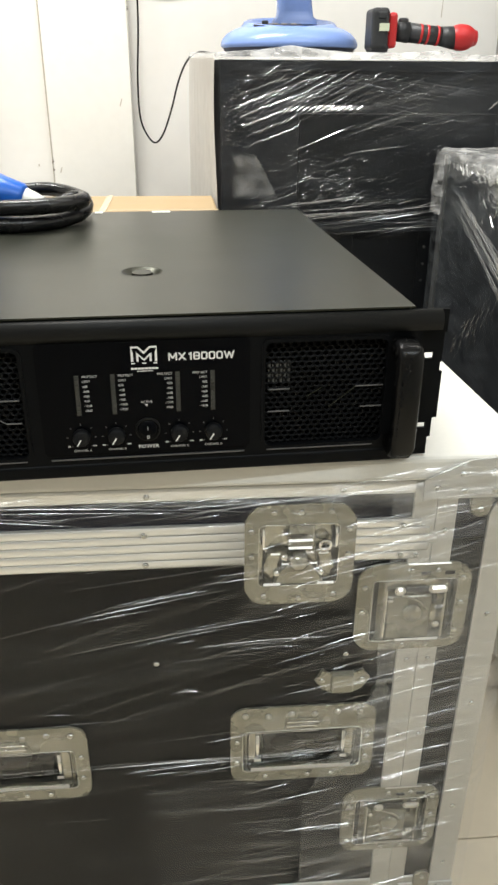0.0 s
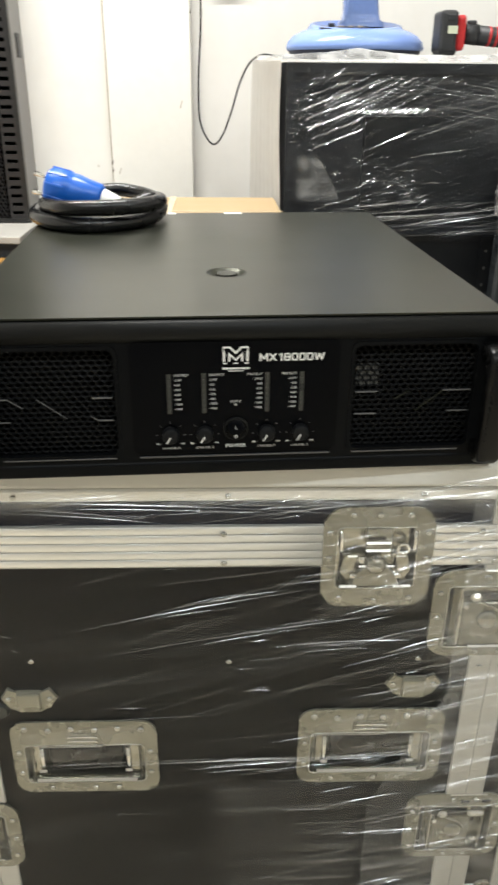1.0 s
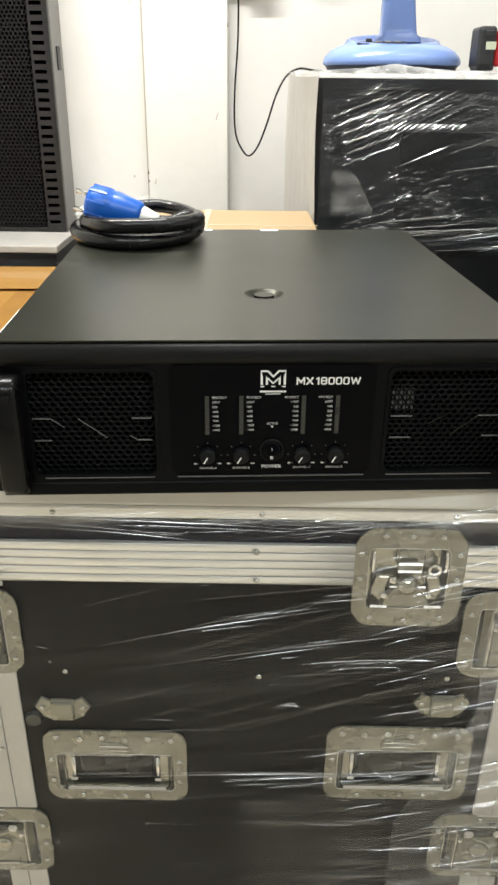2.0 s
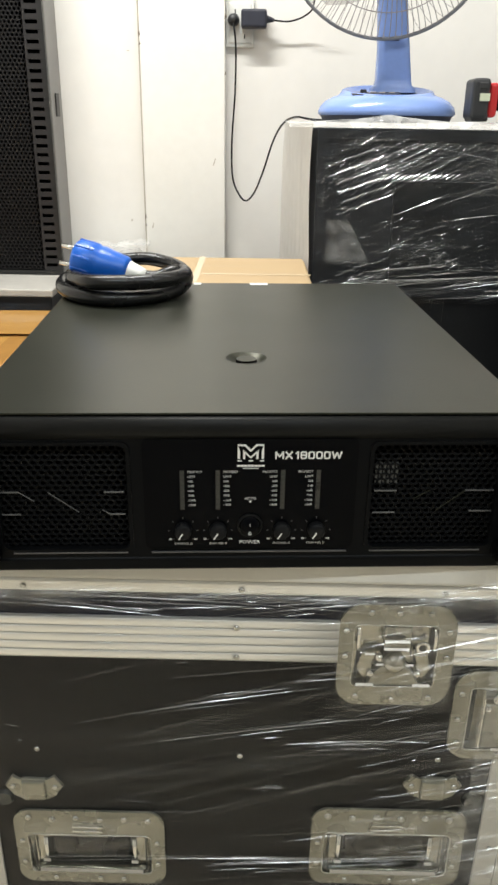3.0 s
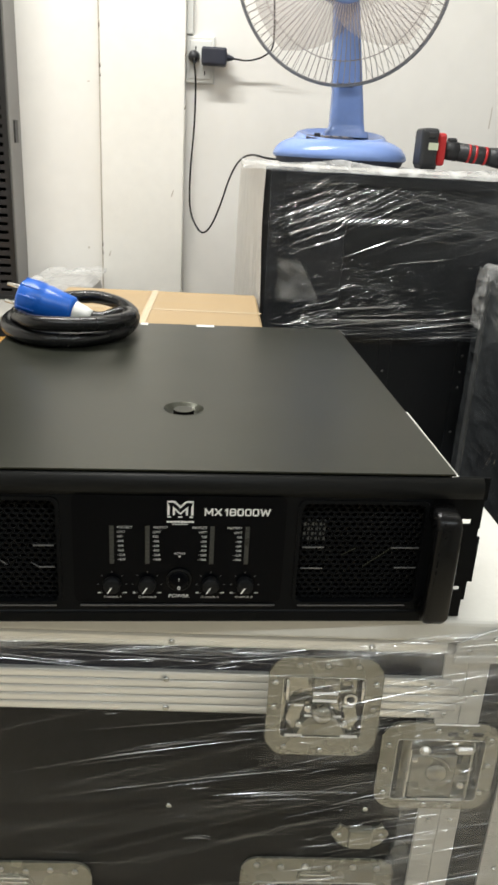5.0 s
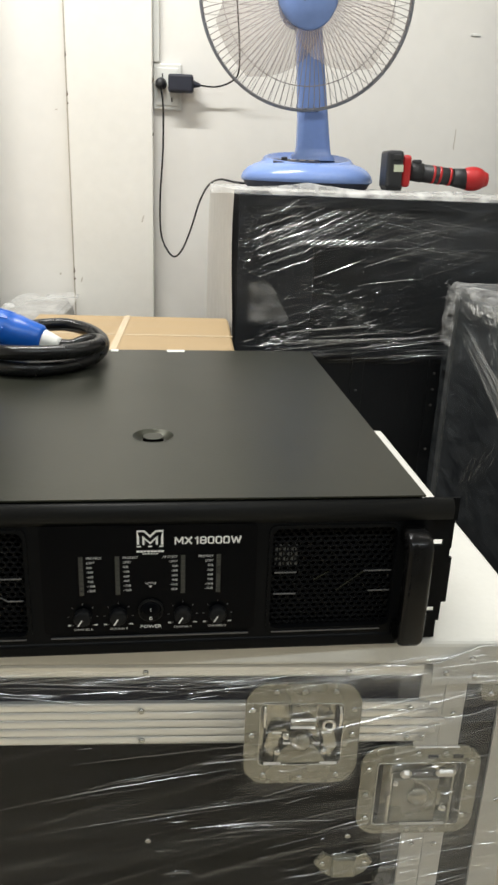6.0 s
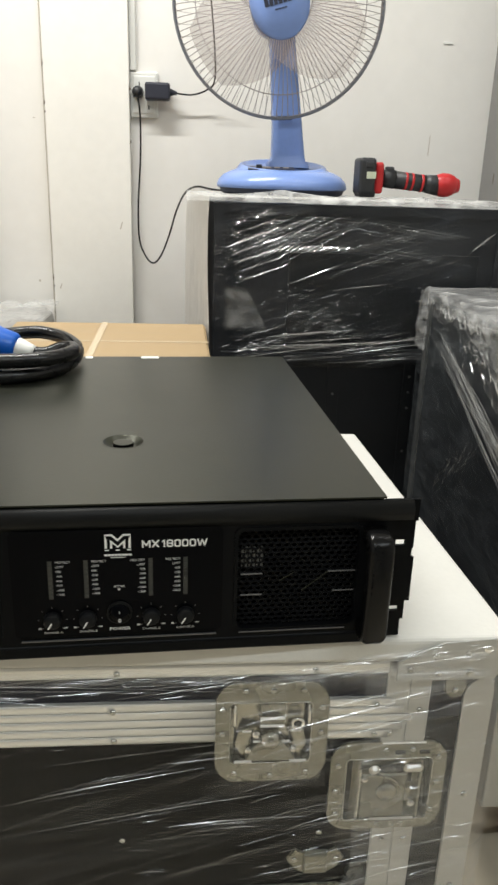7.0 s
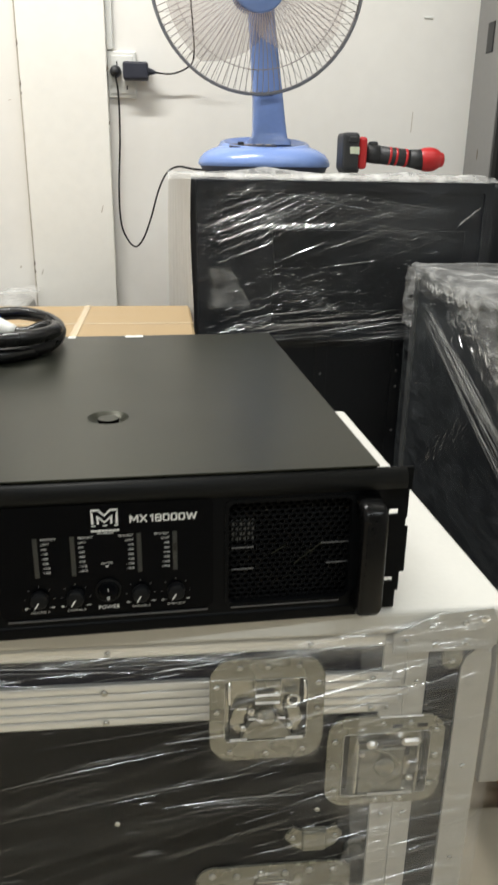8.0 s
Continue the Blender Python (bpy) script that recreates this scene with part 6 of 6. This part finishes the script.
bundle = thing("wrapped_bundle", pose(-0.44, 1.44, 0), "low grey bundle wrapped in cloudy film", "bundle")
part("pack", box(-0.02, 0.125, -0.12, 0.14, 0.0, 0.806, 0.03, 3), mat("grey_pack", (0.36, 0.35, 0.33), 0.6, vary=0.2, scale=14), bundle)
def bun(u, v):
    x, y = -0.03 + u * 0.165, -0.13 + v * 0.28
    return (x, y, 0.808 + 0.022 * abs(noise.noise(Vector((x * 16, y * 16, 1)))) + 0.008 * noise.noise(Vector((x * 50, y * 50, 1))) * u * (1 - u) * 4)
part("film", sheet(24, 24, bun), FILM_MILKY, bundle, "cloudy film", True)

# ---- table fan ----
fan = thing("table_fan", pose(0.2555, 1.15, SPZ1 + 0.0125), "sky-blue table fan with a grey wire guard", "fan")
part("foot", lathe([(0.126, 0.0), (0.131, 0.003), (0.134, 0.009), (0.1355, 0.0118)], 48, 1.0, 0.9), FAN_DARK, fan, "dark underside of the base")
base = lathe([(0.1365, 0.0290), (0.1400, 0.0320), (0.1405, 0.038), (0.1370, 0.048), (0.127, 0.060), (0.112, 0.069), (0.100, 0.0735), (0.096, 0.078), (0.093, 0.0840), (0.088, 0.0860), (0.082, 0.0840), (0.079, 0.0790), (0.030, 0.0785)], 56, 1.0, 0.9)
for v in base.verts:
    v.co.z = 0.0120 + 0.86 * (v.co.z - 0.0290)
    v.co.z += 0.15 * v.co.y * max(0.0, min(1.0, (v.co.z - 0.0494) / 0.005))
part("base", base, FAN_BLUE, fan, "glossy blue plastic base", True)
part("switch_plate", prism([(-0.066, 0.0465), (-0.024, 0.0528), (-0.024, 0.0563), (-0.066, 0.0500)], 0.098, "x", -0.078), FAN_DARK, fan, "dark sloping switch plate")
for k in range(4):
    part("button", box(-0.060 + k * 0.019, -0.048 + k * 0.019, -0.046, -0.036, 0.0525, 0.0558 + (0.004 if k == 0 else 0), 0.001, 1), TOOL_BLACK if k == 0 else WIRE_GREY, fan)
colm = bmesh.new()
prof = [(0.0555, 0.046), (0.0650, 0.0445), (0.0700, 0.0375), (0.080, 0.0355), (0.14, 0.0315), (0.18, 0.030), (0.26, 0.0275), (0.36, 0.025)]
rings = []
for z, r in prof:
    rings.append([colm.verts.new((px * r / 0.03 + 0.012 - 0.028 * max(0.0, z - 0.10) / 0.26, py * r / 0.03 + 0.02, z)) for px, py in rrect(-0.03, 0.03, -0.024, 0.024, 0.012, 4)])
for a, b in zip(rings, rings[1:]):
    for j in range(len(a)):
        colm.faces.new((a[j], a[(j + 1) % len(a)], b[(j + 1) % len(a)], b[j]))
colm.faces.new(rings[-1])
part("column", colm, FAN_BLUE, fan, "tapered blue column", True)
part("column_mark", box(-0.015, 0.015, -0.0095, -0.004, 0.150, 0.156, 0.001, 1), FAN_DARK, fan)
HZ, CRAD = 0.3585, 0.209
FX = -0.0230
def ring_y(r, y, wire, g=None):
    return tube([(FX + r * math.cos(radians(5 * k)), y, HZ + r * math.sin(radians(5 * k))) for k in range(72)], wire, 6, g, closed=True)
guard = part("front_guard", ring_y(CRAD, -0.035, 0.0030), RING_GREY, fan, "grey wire guard", True)
for r, y in ((CRAD * 0.80, -0.066), (0.058, -0.080)):
    part("guard_ring", ring_y(r, y, 0.0009), WIRE_GREY, guard, "", True)
wire_me = mesh_of(tube(spline([(0.056, -0.080, 0), (0.11, -0.079, 0), (0.165, -0.067, 0), (0.198, -0.050, 0), (CRAD, -0.035, 0)], 4), 0.0008, 5), "spoke", True)
wire_me.materials.append(WIRE_GREY)
for k in range(108):
    at(part("guard_wire", wire_me, WIRE_GREY, guard), pose(FX, 0, HZ) @ Matrix.Rotation(radians(360 / 108 * k), 4, "Y"))
rear = part("rear_guard", ring_y(CRAD * 0.99, -0.028, 0.0022), WIRE_GREY, fan, "grey rear wire guard", True)
rw_me = mesh_of(tube(spline([(0.05, 0.055, 0), (0.12, 0.045, 0), (0.185, 0.010, 0), (CRAD * 0.99, -0.028, 0)], 4), 0.0005, 5), "rear_spoke", True)
rw_me.materials.append(WIRE_GREY)
for k in range(54):
    at(part("guard_wire", rw_me, WIRE_GREY, rear), pose(FX, 0, HZ) @ Matrix.Rotation(radians(360 / 54 * k + 1.7), 4, "Y"))
bp = [(0.058 * math.cos(radians(10 * k)), 0.067 * math.sin(radians(10 * k))) for k in range(36)]
badge = at(part("badge", prism(bp, -0.008, "y", -0.080, bevel=0.004), FAN_BLUE, fan, "round blue badge in the guard", True), pose(FX - 0.006, 0, HZ - 0.005, 0, -16, 0))
part("badge_print", bar_row(-0.030, 0.024, 0.002, 0.014, -0.0884, gaps=6), FAN_DARK, badge, "dark printed bars")
part("badge_print", bar_row(-0.018, 0.002, 0.016, 0.003, -0.0884, gaps=4), FAN_DARK, badge)
part("badge_print", bar_row(-0.012, 0.012, -0.013, 0.0025, -0.0884, gaps=4), FAN_DARK, badge)
part("motor", rod((FX, 0.010, HZ), (FX, 0.115, HZ), 0.055, 0.042, 28), FAN_BLUE, fan, "blue motor housing", True)
for k in range(3):
    bl = bmesh.new()
    g = []
    for i in range(9):
        r = 0.035 + 0.150 * i / 8
        wdt = 0.050 + 0.110 * math.sin(math.pi * (0.15 + 0.75 * i / 8))
        g.append([bl.verts.new((r * math.cos(a), -0.020 + 0.030 * (q / 6 - 0.5), r * math.sin(a))) for q in range(7) for a in ((q / 6 - 0.5) * wdt / r * 1.4,)])
    for i in range(8):
        for q in range(6):
            bl.faces.new((g[i][q], g[i][q + 1], g[i + 1][q + 1], g[i + 1][q]))
    ob2 = at(part("blade", bl, BLADE, fan, "clear smoky fan blade", True), pose(FX, 0, HZ) @ Matrix.Rotation(radians(120 * k + 25), 4, "Y"))
part("blade_hub", rod((FX, -0.04, HZ), (FX, 0.01, HZ), 0.036, 0.038, 24), BLADE, fan)

# ---- cordless tool on the loudspeaker ----
tool = thing("cordless_tool", pose(0.4265, 1.04, SPZ1 + 0.0155) @ Matrix.Scale(0.94, 4), "black and red cordless hand tool with battery pack", "power tool")
part("battery", box(-0.034, 0.002, -0.035, 0.035, 0.004, 0.080, 0.008, 3), TOOL_BLACK, tool, "black battery pack")
part("battery_foot", box(-0.030, 0.004, -0.030, 0.030, 0.0, 0.014, 0.004), TOOL_BLACK, tool)
part("battery_latch", box(-0.022, -0.004, -0.037, -0.033, 0.060, 0.072, 0.002), TOOL_BLACK, tool)
part("battery_label", box(-0.019, 0.001, -0.0362, -0.0352, 0.038, 0.052), LABEL_PALE, tool, "pale battery label")
part("red_base", box(0.001, 0.020, -0.030, 0.030, 0.008, 0.072, 0.007, 3), TOOL_RED, tool, "red housing end")
def tool_rod(x0, x1, r0, r1, m, nm, lab=""):
    return part(nm, rod((x0, 0, 0.042 - 0.09 * x0), (x1, 0, 0.042 - 0.09 * x1), r0, r1, 20), m, tool, lab, True)
tool_rod(0.018, 0.050, 0.018, 0.0195, TOOL_BLACK, "handle_base")
tool_rod(0.048, 0.130, 0.0185, 0.0175, TOOL_BLACK, "handle", "black rubber handle")
for x in (0.072, 0.086, 0.108):
    tool_rod(x, x + 0.005, 0.0189, 0.0186, TOOL_RED, "red_band")
part("trigger", box(0.028, 0.048, -0.007, 0.007, 0.050, 0.064, 0.004), TOOL_BLACK, tool)
tool_rod(0.118, 0.150, 0.0180, 0.022, TOOL_BLACK, "neck")
hd = bmesh.new()
bmesh.ops.create_uvsphere(hd, u_segments=24, v_segments=14, radius=0.027)
bmesh.ops.scale(hd, vec=(1.22, 0.95, 0.93), verts=hd.verts)
bmesh.ops.translate(hd, vec=(0.162, 0, 0.0295), verts=hd.verts)
part("head", hd, TOOL_RED, tool, "rounded red head", True)
part("head_cap", rod((0.182, 0, 0.029), (0.194, 0, 0.029), 0.018, 0.014, 20), TOOL_RED, tool, "", True)

# ---- wall socket, adapter and leads ----
sock = thing("wall_socket", pose(-0.062, WALL_Y, 1.355), "white double wall socket, slightly yellowed", "socket")
part("plate", box(-0.036, 0.036, -0.010, 0.0, -0.055, 0.055, 0.003), WHITE_PLASTIC, sock)
part("insert", box(-0.028, 0.028, -0.0125, -0.009, -0.045, 0.045, 0.002), WHITE_PLASTIC, sock)
for x, z in ((-0.012, 0.026), (0.012, 0.026), (-0.012, -0.030), (0.012, -0.030)):
    part("socket_hole", box(x - 0.0015, x + 0.0015, -0.0128, -0.0124, z - 0.005, z + 0.005), DARKHOLE, sock)
con = tagged(part("trim_conduit", box(-0.098, -0.082, WALL_Y - 0.014, WALL_Y, 1.412, ROOM_H, 0.002), WHITE_PLASTIC), "white plastic cable trunking up the wall", "trunking", kind="structure")
adp = thing("power_adapter", pose(-0.028, WALL_Y - 0.0128, 1.362), "small black power adapter plugged into the wall socket", "adapter")
part("housing", box(-0.030, 0.034, -0.040, 0.0, -0.021, 0.021, 0.006, 3), ADAPTER, adp)
part("strain_relief", rod((0.032, -0.02, 0.0), (0.052, -0.02, -0.002), 0.010, 0.004, 12), ADAPTER, adp)
part("cord", tube(spline([(0.050, -0.02, -0.002), (0.090, -0.02, -0.004), (0.128, -0.025, 0.008), (0.148, -0.05, 0.030), (0.146, -0.08, 0.10), (0.135, -0.1, 0.20), (0.12, -0.12, 0.30)], 8), 0.0022, 6), RUBBER, adp, "thin black cord", True)
pg = thing("fan_plug_lead", pose(0, 0, 0), "thin dark lead looping from the socket to the fan", "cable")
part("plug", rod((-0.078, WALL_Y - 0.0128, 1.362), (-0.078, WALL_Y - 0.045, 1.360), 0.015, 0.011, 16), TOOL_BLACK, pg, "round black plug", True)
part("cord", tube(spline([(-0.078, 1.578, 1.358), (-0.071, 1.572, 1.30), (-0.072, 1.575, 1.20), (-0.080, 1.58, 1.08), (-0.078, 1.58, 0.99), (-0.060, 1.575, 0.945), (-0.040, 1.57, 0.930), (-0.018, 1.54, 0.955), (0.004, 1.50, 1.01), (0.026, 1.45, 1.08), (0.048, 1.38, 1.122), (0.075, 1.315, 1.137), (0.115, 1.27, 1.132), (0.20, 1.262, 1.13)], 8), 0.0024, 8), RUBBER, pg, "dark rubber lead", True)
tagged(part("trim_stub", box(0.724, 0.750, WALL_Y - 0.003, WALL_Y, 1.508, 1.514, 0.001, 1), WHITE_PLASTIC), "small white stub on the wall", "fitting", kind="structure")

# ---- floor litter ----
lit = thing("orange_tray", pose(0.672, 0.50, 0.0), "orange plastic tray lying on the floor", "tray")
part("tray", box(0.0, 0.16, -0.03, 0.10, 0.0, 0.035, 0.012, 3), ORANGE_PLASTIC, lit)

for ix in range(-4, 5):
    for iy in range(-9, 4):
        x, y = ix * T + 0.02, iy * T + 0.184 - T / 2
        if ROOM_X0 < x < ROOM_X1 and ROOM_Y0 < y < WALL_Y:
            at(part("floor_tile", tile_me, TILE, fl), pose(x, y, 0))
